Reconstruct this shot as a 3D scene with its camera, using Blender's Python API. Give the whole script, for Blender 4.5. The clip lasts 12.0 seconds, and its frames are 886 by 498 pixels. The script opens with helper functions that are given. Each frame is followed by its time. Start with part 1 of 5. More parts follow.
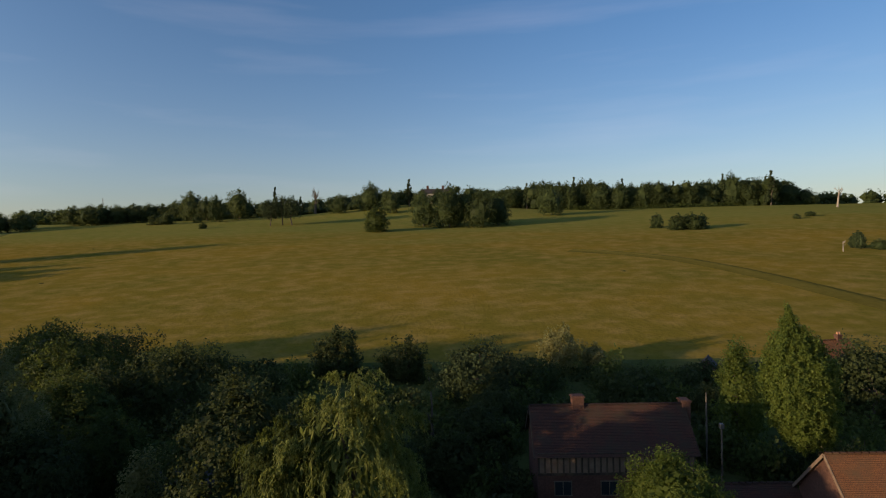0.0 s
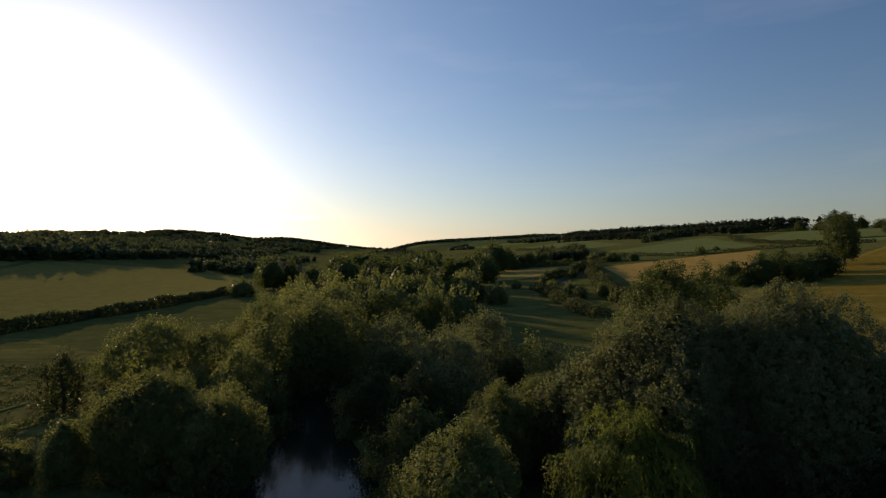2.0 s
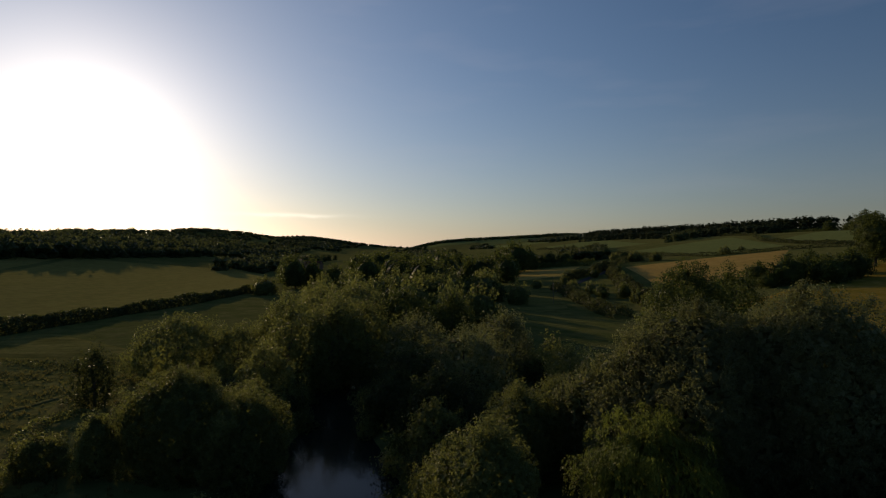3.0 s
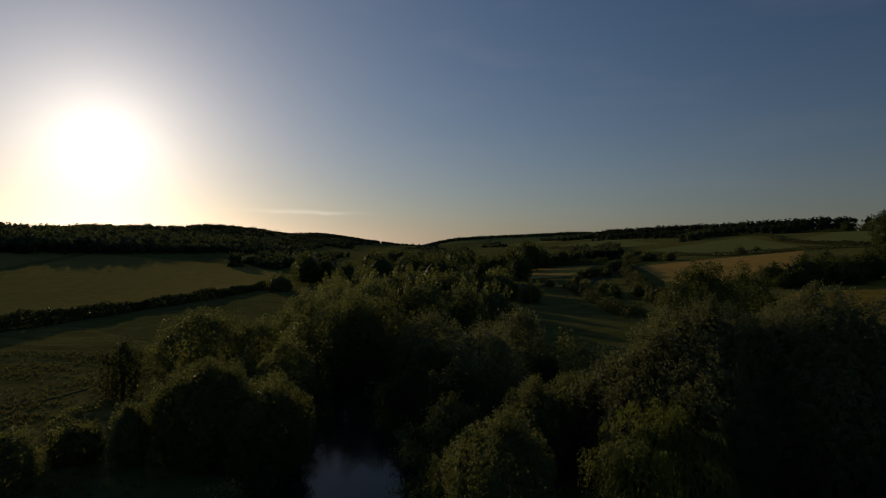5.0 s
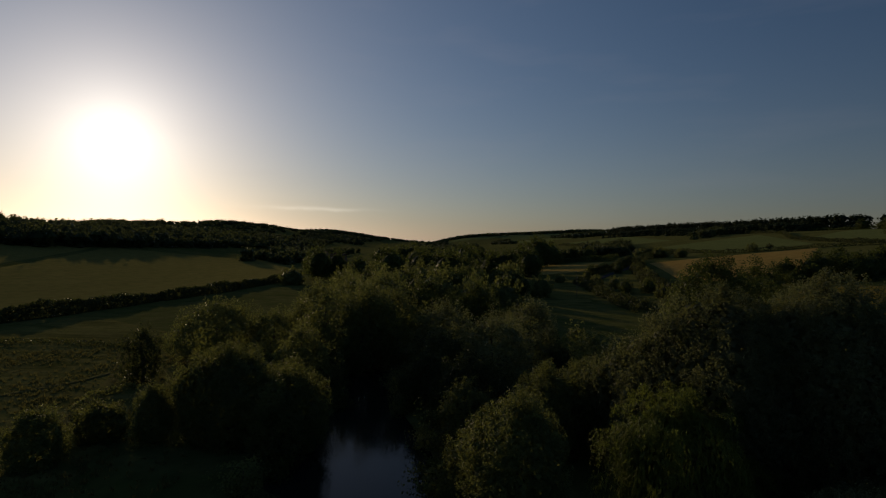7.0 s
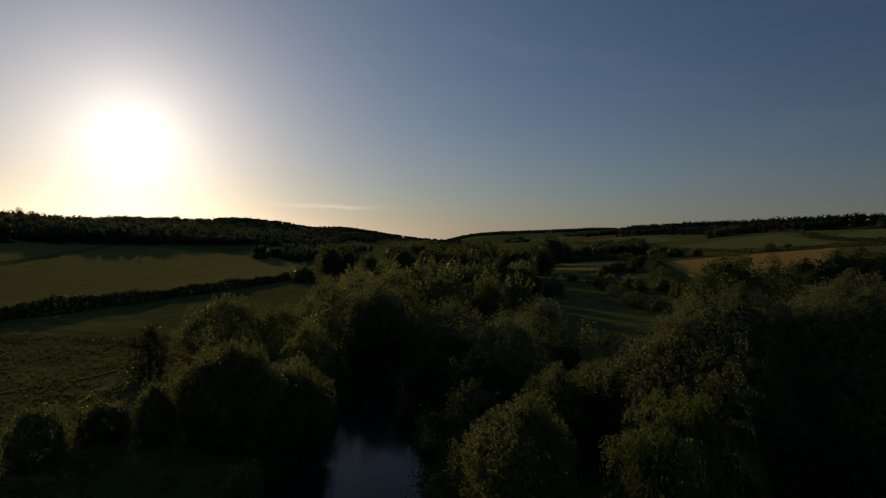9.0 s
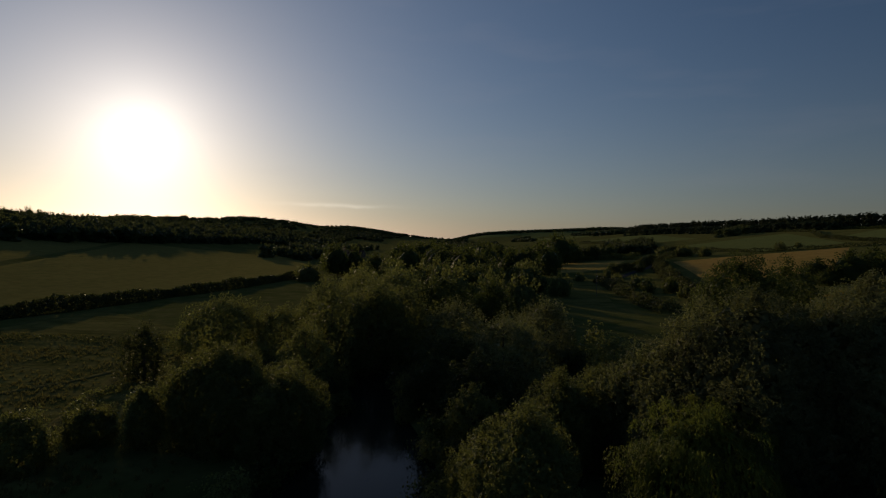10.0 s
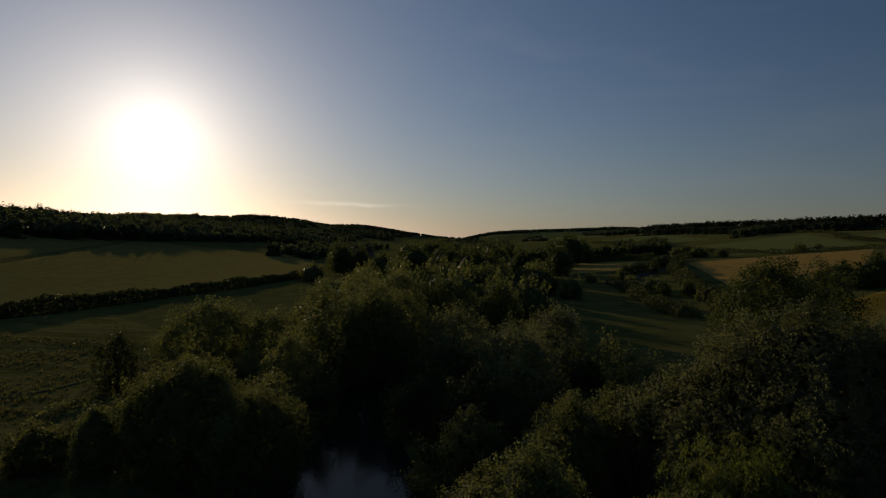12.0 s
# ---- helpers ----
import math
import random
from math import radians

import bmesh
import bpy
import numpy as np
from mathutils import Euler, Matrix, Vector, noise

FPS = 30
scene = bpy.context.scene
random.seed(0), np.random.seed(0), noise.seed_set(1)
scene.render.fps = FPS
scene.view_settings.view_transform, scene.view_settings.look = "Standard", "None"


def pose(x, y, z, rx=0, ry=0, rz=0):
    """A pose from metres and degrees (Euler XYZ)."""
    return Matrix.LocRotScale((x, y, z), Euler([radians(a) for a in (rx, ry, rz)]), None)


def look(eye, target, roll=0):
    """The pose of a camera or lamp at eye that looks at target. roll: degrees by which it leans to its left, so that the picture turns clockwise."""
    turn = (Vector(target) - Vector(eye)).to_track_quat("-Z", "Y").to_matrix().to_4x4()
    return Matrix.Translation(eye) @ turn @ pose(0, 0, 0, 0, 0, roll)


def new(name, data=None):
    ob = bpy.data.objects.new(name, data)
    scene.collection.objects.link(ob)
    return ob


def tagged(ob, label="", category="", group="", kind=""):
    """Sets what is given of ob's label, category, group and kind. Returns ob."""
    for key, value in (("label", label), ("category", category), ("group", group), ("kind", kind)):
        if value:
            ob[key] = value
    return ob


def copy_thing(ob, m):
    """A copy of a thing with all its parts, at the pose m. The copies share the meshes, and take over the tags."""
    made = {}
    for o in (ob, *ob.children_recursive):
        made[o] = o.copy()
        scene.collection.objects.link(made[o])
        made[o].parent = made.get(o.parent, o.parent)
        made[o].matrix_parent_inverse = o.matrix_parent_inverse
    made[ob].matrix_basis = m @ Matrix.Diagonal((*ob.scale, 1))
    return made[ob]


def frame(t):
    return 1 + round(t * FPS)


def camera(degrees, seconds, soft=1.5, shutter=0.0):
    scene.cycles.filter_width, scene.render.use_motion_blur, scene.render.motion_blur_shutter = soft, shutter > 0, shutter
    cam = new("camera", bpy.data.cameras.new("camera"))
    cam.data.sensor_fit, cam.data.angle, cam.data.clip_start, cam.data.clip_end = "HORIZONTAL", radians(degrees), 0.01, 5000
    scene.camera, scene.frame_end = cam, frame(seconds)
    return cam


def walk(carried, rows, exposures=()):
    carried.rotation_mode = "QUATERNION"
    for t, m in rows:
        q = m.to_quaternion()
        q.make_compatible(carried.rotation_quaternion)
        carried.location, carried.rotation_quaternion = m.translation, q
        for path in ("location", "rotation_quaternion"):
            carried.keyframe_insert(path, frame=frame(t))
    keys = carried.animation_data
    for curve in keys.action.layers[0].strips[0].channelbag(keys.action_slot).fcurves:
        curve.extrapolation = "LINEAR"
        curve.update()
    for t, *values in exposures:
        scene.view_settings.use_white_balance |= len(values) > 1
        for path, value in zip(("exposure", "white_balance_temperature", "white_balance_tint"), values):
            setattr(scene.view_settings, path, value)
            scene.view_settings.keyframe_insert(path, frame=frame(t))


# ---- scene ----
# ---- the camera and its way: seconds, place, pitch from straight down, roll, yaw ----
PATH = [
    (0, -0.00, 0.00, 22.00, 88.76, 1.44, 2.07),
    (0.1, 0.01, 0.05, 22.01, 88.92, 1.37, 7.72),
    (0.2, -0.02, 0.09, 22.01, 89.08, 1.29, 16.30),
    (0.3, -0.04, 0.15, 21.99, 89.21, 1.20, 22.04),
    (0.4, -0.07, 0.25, 21.98, 89.34, 1.10, 30.64),
    (0.5, -0.13, 0.37, 21.97, 89.47, 1.01, 36.10),
    (0.6, -0.17, 0.52, 21.96, 89.64, 0.92, 43.12),
    (1, -0.24, 0.77, 21.78, 89.95, 0.63, 59.71),
    (1.1, -0.25, 0.80, 21.76, 90.03, 0.56, 62.92),
    (1.2, -0.27, 0.83, 21.73, 90.06, 0.47, 66.59),
    (1.4, -0.28, 0.87, 21.69, 90.06, 0.23, 73.58),
    (1.5, -0.28, 0.88, 21.70, 90.10, 0.17, 75.74),
    (2, -0.02, 0.99, 21.76, 90.05, -0.04, 81.84),
    (2.5, 0.18, 0.97, 21.84, 90.00, -0.09, 83.20),
    (3, 0.38, 0.93, 21.90, 89.95, -0.20, 83.95),
    (5, 1.97, 0.04, 22.02, 89.71, -0.63, 85.19),
    (5.5, 2.55, -0.28, 21.88, 89.61, -0.74, 85.35),
    (6, 2.88, -0.46, 21.50, 89.54, -0.81, 85.50),
    (6.5, 2.96, -0.53, 21.17, 89.45, -0.85, 85.80),
    (7, 2.98, -0.54, 20.99, 89.39, -0.90, 86.20),
    (9, 1.59, 0.14, 21.04, 89.15, -1.11, 87.54),
    (9.5, 0.57, 0.60, 21.00, 89.09, -1.17, 87.89),
    (10, -0.67, 1.08, 21.01, 89.05, -1.19, 88.29),
    (10.5, -1.99, 1.55, 21.06, 89.00, -1.20, 88.68),
    (11, -3.66, 1.96, 21.11, 88.96, -1.33, 89.01),
    (11.5, -5.48, 2.32, 21.19, 88.91, -1.41, 89.22),
    (12, -7.67, 2.64, 21.21, 88.92, -1.47, 89.42),
]
cam = camera(78.10, 12.0, soft=1.15)
walk(cam, [(t, pose(x, y, z, a, b, c)) for t, x, y, z, a, b, c in PATH],
     [(t, stops, 6900, 11) for t, stops in ((0.0, 0.72), (0.5, 0.78), (1.0, 0.62), (1.5, 0.52), (2.0, 0.18), (2.5, -0.16), (3.2, -0.6), (4.8, -1.14), (6.0, -1.24), (12.0, -1.18))])

# ---- sky, sun and exposure ----
SUN_AZ, SUN_EL = 117.3, 8.7          # degrees from +y towards -x, degrees above level
a, e = radians(SUN_AZ), radians(SUN_EL)
SUN_WAY = Vector((-math.sin(a) * math.cos(e), math.cos(a) * math.cos(e), math.sin(e)))

world = bpy.data.worlds.new("evening_sky")
scene.world = world
world.use_nodes = True
wn, wl = world.node_tree.nodes, world.node_tree.links
wn.clear()
sky = wn.new("ShaderNodeTexSky")
sky.sky_type, sky.sun_disc = "NISHITA", False
sky.sun_elevation, sky.sun_rotation = radians(SUN_EL), radians(-SUN_AZ)
sky.altitude, sky.air_density, sky.dust_density, sky.ozone_density = 100, 1.0, 0.42, 3.0
way = wn.new("ShaderNodeTexCoord")
dot = wn.new("ShaderNodeVectorMath")
dot.operation = "DOT_PRODUCT"
dot.inputs[1].default_value = SUN_WAY
wl.new(way.outputs["Generated"], dot.inputs[0])
arc = wn.new("ShaderNodeMath")
arc.operation = "ARCCOSINE"
arc.use_clamp = False
wl.new(dot.outputs["Value"], arc.inputs[0])


def aureole(width, strength, colour):
    """The bright air round the sun, falling off with the angle from it."""
    scale = wn.new("ShaderNodeMath")
    scale.operation = "MULTIPLY"
    scale.inputs[1].default_value = -1.0 / radians(width)
    wl.new(arc.outputs[0], scale.inputs[0])
    fall = wn.new("ShaderNodeMath")
    fall.operation = "EXPONENT"
    wl.new(scale.outputs[0], fall.inputs[0])
    bg = wn.new("ShaderNodeBackground")
    bg.inputs["Color"].default_value = (*colour, 1)
    gain = wn.new("ShaderNodeMath")
    gain.operation = "MULTIPLY"
    gain.inputs[1].default_value = strength
    wl.new(fall.outputs[0], gain.inputs[0])
    wl.new(gain.outputs[0], bg.inputs["Strength"])
    return bg


def number(op, p, q=None):
    m = wn.new("ShaderNodeMath")
    m.operation = op
    for k, v in enumerate((p, q)):
        if isinstance(v, (int, float)):
            m.inputs[k].default_value = v
        elif v is not None:
            wl.new(v, m.inputs[k])
    return m.outputs[0]


# a thin sunlit bar of cloud low over the western hills
over = wn.new("ShaderNodeVectorMath")
over.operation = "DOT_PRODUCT"
over.inputs[1].default_value = (-math.cos(radians(99.6)), -math.sin(radians(99.6)), 0)
wl.new(way.outputs["Generated"], over.inputs[0])
axes = wn.new("ShaderNodeSeparateXYZ")
wl.new(way.outputs["Generated"], axes.inputs[0])
ragged = wn.new("ShaderNodeTexNoise")
ragged.inputs["Scale"].default_value, ragged.inputs["Detail"].default_value = 26, 5
wl.new(way.outputs["Generated"], ragged.inputs["Vector"])
rise = number("ADD", axes.outputs["Z"], number("MULTIPLY", ragged.outputs["Fac"], 0.008))
long_way = number("POWER", number("ABSOLUTE", number("DIVIDE", over.outputs["Value"], 0.075)), 2.0)
up_way = number("POWER", number("ABSOLUTE", number("DIVIDE", number("SUBTRACT", rise, 0.0618), 0.0032)), 2.0)
bar = number("EXPONENT", number("MULTIPLY", number("ADD", long_way, up_way), -1.0))
lit = number("SUBTRACT", 1.0, number("LESS_THAN", axes.outputs["X"], 0.0))
bank = wn.new("ShaderNodeBackground")
bank.inputs["Color"].default_value = (1.0, 0.95, 0.86, 1)
wl.new(number("MULTIPLY", number("MULTIPLY", bar, ragged.outputs["Fac"]), number("SUBTRACT", 0.55, number("MULTIPLY", lit, 0.55))), bank.inputs["Strength"])

# thin high cloud, streaked along one bearing
streak = wn.new("ShaderNodeMapping")
streak.inputs["Scale"].default_value = (1.2, 3.0, 14.0)
streak.inputs["Rotation"].default_value = (radians(5), radians(6), radians(20))
wl.new(way.outputs["Generated"], streak.inputs["Vector"])
cirrus = wn.new("ShaderNodeTexNoise")
cirrus.inputs["Scale"].default_value, cirrus.inputs["Detail"].default_value = 1.6, 6
wl.new(streak.outputs[0], cirrus.inputs["Vector"])
thin = wn.new("ShaderNodeMapRange")
thin.inputs["From Min"].default_value, thin.inputs["From Max"].default_value = 0.52, 0.85
thin.inputs["To Min"].default_value, thin.inputs["To Max"].default_value = 0.0, 0.09
wl.new(cirrus.outputs["Fac"], thin.inputs["Value"])
milky = wn.new("ShaderNodeMix")
milky.data_type = "RGBA"
milky.inputs["B"].default_value = (5.0, 5.2, 5.6, 1)
wl.new(thin.outputs["Result"], milky.inputs["Factor"])
wl.new(sky.outputs[0], milky.inputs["A"])
SKY = 0.116
bg = wn.new("ShaderNodeBackground")
bg.inputs["Strength"].default_value = SKY
hue = wn.new("ShaderNodeMix")
hue.data_type, hue.blend_type = "RGBA", "MULTIPLY"
hue.inputs["Factor"].default_value = 1.0
low_air = wn.new("ShaderNodeMix")
low_air.data_type = "RGBA"
low_air.inputs["A"].default_value = (1.1, 1.0, 1.1, 1)
low_air.inputs["B"].default_value = (0.83, 0.79, 0.82, 1)
lowness = number("EXPONENT", number("MULTIPLY", number("MAXIMUM", axes.outputs["Z"], 0.0), -7.0))
wl.new(lowness, low_air.inputs["Factor"])
wl.new(low_air.outputs["Result"], hue.inputs["B"])
soft_sky = wn.new("ShaderNodeHueSaturation")
wl.new(number("SUBTRACT", 1.16, number("MULTIPLY", lowness, 0.5)), soft_sky.inputs["Saturation"])
wl.new(milky.outputs["Result"], soft_sky.inputs["Color"])
wl.new(soft_sky.outputs[0], hue.inputs["A"])
# darkening put into the sky colour a quarter turn from the sun and opposite
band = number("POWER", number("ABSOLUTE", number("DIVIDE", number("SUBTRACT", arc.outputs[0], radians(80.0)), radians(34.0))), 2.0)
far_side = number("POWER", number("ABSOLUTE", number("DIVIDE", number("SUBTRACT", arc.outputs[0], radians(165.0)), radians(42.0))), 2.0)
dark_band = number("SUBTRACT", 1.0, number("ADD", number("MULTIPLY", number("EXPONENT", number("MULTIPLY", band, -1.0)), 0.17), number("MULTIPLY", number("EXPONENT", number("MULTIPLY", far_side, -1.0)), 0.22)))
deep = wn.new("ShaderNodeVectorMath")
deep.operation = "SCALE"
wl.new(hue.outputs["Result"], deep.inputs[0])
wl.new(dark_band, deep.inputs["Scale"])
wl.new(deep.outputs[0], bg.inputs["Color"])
total = bg
for glow in (aureole(3.4, 2.0, (1.0, 0.97, 0.88)), aureole(11.0, 0.42, (1.0, 0.965, 0.84)), aureole(31.0, 0.2, (0.97, 0.98, 0.86)), bank):
    add = wn.new("ShaderNodeAddShader")
    wl.new(total.outputs[0], add.inputs[0])
    wl.new(glow.outputs[0], add.inputs[1])
    total = add
wout = wn.new("ShaderNodeOutputWorld")
wl.new(total.outputs[0], wout.inputs["Surface"])

lamp = bpy.data.lights.new("sun", "SUN")
lamp.energy, lamp.angle, lamp.color = 3.1, radians(0.6), (1.0, 0.76, 0.47)
sun = new("sun", lamp)
sun.matrix_world = look((0, 0, 60), Vector((0, 0, 60)) - SUN_WAY)


# ---- materials ----
def material(name):
    m = bpy.data.materials.new(name)
    m.use_nodes = True
    n, l = m.node_tree.nodes, m.node_tree.links
    return m, n, l, n["Principled BSDF"]


def mixed(n, l, fac, c1, c2):
    mix = n.new("ShaderNodeMix")
    mix.data_type = "RGBA"
    for socket, c in ((mix.inputs["A"], c1), (mix.inputs["B"], c2)):
        if isinstance(c, tuple):
            socket.default_value = (*c, 1)
        else:
            l.new(c, socket)
    l.new(fac, mix.inputs["Factor"])
    return mix.outputs["Result"]


def grain(n, l, scale, detail=5, stretch=(1, 1, 1), lo=0.35, hi=0.65, turn=0.0):
    """A noise at real size, as a factor from 0 to 1."""
    co = n.new("ShaderNodeTexCoord")
    mp = n.new("ShaderNodeMapping")
    mp.inputs["Scale"].default_value = stretch
    mp.inputs["Rotation"].default_value = (0, 0, radians(turn))
    l.new(co.outputs["Object"], mp.inputs["Vector"])
    t = n.new("ShaderNodeTexNoise")
    t.inputs["Scale"].default_value, t.inputs["Detail"].default_value = scale, detail
    l.new(mp.outputs[0], t.inputs["Vector"])
    r = n.new("ShaderNodeMapRange")
    r.inputs["From Min"].default_value, r.inputs["From Max"].default_value = lo, hi
    l.new(t.outputs["Fac"], r.inputs["Value"])
    return r.outputs["Result"]


def relief(n, l, b, height, strength, distance):
    bump = n.new("ShaderNodeBump")
    bump.inputs["Strength"].default_value, bump.inputs["Distance"].default_value = strength, distance
    l.new(height, bump.inputs["Height"])
    l.new(bump.outputs[0], b.inputs["Normal"])


def fuzz(b, tint, weight):
    """The soft shine of thin blades when the light skims over them."""
    b.inputs["Sheen Weight"].default_value, b.inputs["Sheen Roughness"].default_value = weight, 0.45
    top = max(tint)
    b.inputs["Sheen Tint"].default_value = (*(v / top for v in tint), 1)


def grass(name, c1, c2, c3, coarse=0.02, fine=0.45, turn=0.0, stretch=(1, 1, 1), rough=0.9, sheen=0.05):
    """Grassland: broad patches of two colours, flecked with a third, with a tufted relief."""
    m, n, l, b = material(name)
    broad = grain(n, l, coarse, 6, stretch, 0.36, 0.64, turn)
    middle = grain(n, l, fine * 0.25, 5, stretch, 0.4, 0.68, turn)
    small = grain(n, l, fine, 8, (1, 1, 1), 0.42, 0.72)
    col = mixed(n, l, broad, c1, c2)
    half = n.new("ShaderNodeMath")
    half.operation = "MULTIPLY"
    half.inputs[1].default_value = 0.6
    l.new(middle, half.inputs[0])
    col = mixed(n, l, half.outputs[0], col, c3)
    dim = n.new("ShaderNodeMath")
    dim.operation = "MULTIPLY"
    dim.inputs[1].default_value = 0.45
    l.new(small, dim.inputs[0])
    col = mixed(n, l, dim.outputs[0], col, tuple(0.45 * v for v in c1))
    l.new(col, b.inputs["Base Color"])
    b.inputs["Roughness"].default_value = rough
    b.inputs["Specular IOR Level"].default_value = 0.0
    fuzz(b, c3, sheen)
    relief(n, l, b, small, 0.3, 0.25)
    return m


def leaf(name, dark, light, through_light, rough=0.55, share=0.46, gloss=0.09):
    """Leaves: each one a little different, letting some light through."""
    m, n, l, b = material(name)
    geo = n.new("ShaderNodeNewGeometry")
    info = n.new("ShaderNodeObjectInfo")
    col = mixed(n, l, geo.outputs["Random Per Island"], dark, light)
    hue = n.new("ShaderNodeHueSaturation")
    vary = n.new("ShaderNodeMapRange")
    vary.inputs["To Min"].default_value, vary.inputs["To Max"].default_value = 0.8, 1.2
    l.new(info.outputs["Random"], vary.inputs["Value"])
    l.new(vary.outputs["Result"], hue.inputs["Value"])
    l.new(col, hue.inputs["Color"])
    l.new(hue.outputs[0], b.inputs["Base Color"])
    b.inputs["Roughness"].default_value = rough
    b.inputs["Specular IOR Level"].default_value = gloss
    thin_part = n.new("ShaderNodeBsdfTranslucent")
    thin_part.inputs["Color"].default_value = (*through_light, 1)
    mix = n.new("ShaderNodeMixShader")
    mix.inputs[0].default_value = share
    l.new(b.outputs[0], mix.inputs[1])
    l.new(thin_part.outputs[0], mix.inputs[2])
    l.new(mix.outputs[0], n["Material Output"].inputs["Surface"])
    return m


def rough_solid(name, c1, c2, scale, rough=0.8, bump=0.3, depth=0.02, stretch=(1, 1, 1), metal=0.0):
    m, n, l, b = material(name)
    f = grain(n, l, scale, 6, stretch)
    big = grain(n, l, scale * 0.12, 4)
    col = mixed(n, l, f, c1, c2)
    part_big = n.new("ShaderNodeMath")
    part_big.operation = "MULTIPLY"
    part_big.inputs[1].default_value = 0.4
    l.new(big, part_big.inputs[0])
    col = mixed(n, l, part_big.outputs[0], col, tuple(0.6 * v for v in c1))
    l.new(col, b.inputs["Base Color"])
    b.inputs["Roughness"].default_value, b.inputs["Metallic"].default_value = rough, metal
    b.inputs["Specular IOR Level"].default_value = 0.2
    relief(n, l, b, f, bump, depth)
    return m


def tiled(name, c1, c2, c3):
    """Clay roof tiles in courses; object z runs up the slope, x along it."""
    m, n, l, b = material(name)
    co = n.new("ShaderNodeTexCoord")
    brick = n.new("ShaderNodeTexBrick")
    brick.inputs["Scale"].default_value = 1.0
    brick.inputs["Brick Width"].default_value, brick.inputs["Row Height"].default_value = 0.17, 0.11
    brick.inputs["Mortar Size"].default_value = 0.008
    for key, c in (("Color1", c1), ("Color2", c2), ("Mortar", tuple(0.3 * v for v in c1))):
        brick.inputs[key].default_value = (*c, 1)
    swap = n.new("ShaderNodeMapping")
    l.new(co.outputs["UV"], swap.inputs["Vector"])
    l.new(swap.outputs[0], brick.inputs["Vector"])
    stain = grain(n, l, 0.9, 6, (1, 1, 1), 0.45, 0.75)
    l.new(mixed(n, l, stain, brick.outputs["Color"], c3), b.inputs["Base Color"])
    b.inputs["Roughness"].default_value = 0.85
    relief(n, l, b, brick.outputs["Fac"], -0.6, 0.03)
    return m


def slope_grass(name, low, high, y0, y1):
    """Dry pasture that turns to greener turf up the slope, in uneven drifts."""
    m, n, l, b = material(name)
    co = n.new("ShaderNodeTexCoord")
    sep = n.new("ShaderNodeSeparateXYZ")
    l.new(co.outputs["Object"], sep.inputs[0])
    drift = grain(n, l, 0.012, 6, (0.5, 1.6, 1), 0.3, 0.7)
    shift = n.new("ShaderNodeMath")
    shift.operation = "MULTIPLY_ADD"
    shift.inputs[1].default_value = 90.0
    l.new(drift, shift.inputs[0])
    l.new(sep.outputs["Y"], shift.inputs[2])
    up = n.new("ShaderNodeMapRange")
    up.inputs["From Min"].default_value, up.inputs["From Max"].default_value = y0, y1
    l.new(shift.outputs[0], up.inputs["Value"])
    tones = []
    for c1, c2, c3 in (low, high):
        broad = grain(n, l, 0.03, 8, (0.9, 1.1, 1), 0.34, 0.66, 10)
        col = mixed(n, l, broad, c1, c2)
        patch = grain(n, l, 0.2, 10, (0.9, 1.1, 1), 0.42, 0.8, -14)
        tones.append(mixed(n, l, patch, col, c3))
    col = mixed(n, l, up.outputs["Result"], *tones)
    tuft = grain(n, l, 1.1, 10, (1.1, 0.9, 1), 0.42, 0.74)
    dim = n.new("ShaderNodeMath")
    dim.operation = "MULTIPLY"
    dim.inputs[1].default_value = 0.4
    l.new(tuft, dim.inputs[0])
    l.new(mixed(n, l, dim.outputs[0], col, (0.10, 0.085, 0.018)), b.inputs["Base Color"])
    b.inputs["Roughness"].default_value, b.inputs["Specular IOR Level"].default_value = 0.95, 0.0
    relief(n, l, b, tuft, 0.2, 0.22)
    return m


MEADOW = grass("rough_meadow", (0.055, 0.075, 0.02), (0.095, 0.105, 0.032), (0.14, 0.13, 0.05), 0.03, 0.6, sheen=0.025)
PASTURE = slope_grass("dry_pasture", ((0.25, 0.163, 0.025), (0.165, 0.138, 0.023), (0.335, 0.22, 0.063)), ((0.165, 0.17, 0.036), (0.2, 0.185, 0.04), (0.26, 0.21, 0.06)), 300.0, 390.0)
STUBBLE = grass("ripe_corn", (0.34, 0.22, 0.065), (0.28, 0.195, 0.055), (0.40, 0.27, 0.09), 0.03, 0.5)
CROP = grass("green_crop", (0.10, 0.13, 0.045), (0.12, 0.145, 0.05), (0.14, 0.155, 0.058), 0.012, 0.3, 30, (1, 5, 1), sheen=0.03)
CROP_SOUTH = grass("south_crop", (0.12, 0.12, 0.036), (0.135, 0.13, 0.04), (0.17, 0.15, 0.052), 0.015, 0.3, 15, (1, 4, 1), sheen=0.06)
HAY = grass("hay_meadow", (0.33, 0.235, 0.065), (0.26, 0.2, 0.055), (0.38, 0.27, 0.09), 0.03, 0.5)
TUSSOCK = grass("tussocky_grass", (0.125, 0.125, 0.036), (0.05, 0.062, 0.018), (0.2, 0.175, 0.062), 0.09, 0.9, -20, (1.6, 0.45, 1), sheen=0.03)
EARTH = grass("trodden_track", (0.10, 0.095, 0.035), (0.085, 0.09, 0.03), (0.13, 0.115, 0.05), 0.05, 0.8)
ASPHALT = grass("worn_asphalt", (0.06, 0.058, 0.056), (0.075, 0.072, 0.068), (0.09, 0.085, 0.08), 0.2, 3.0, sheen=0.0)
BARK = rough_solid("bark", (0.07, 0.055, 0.04), (0.14, 0.115, 0.085), 3.0, 0.9, 0.7, 0.05, (1, 1, 0.25))
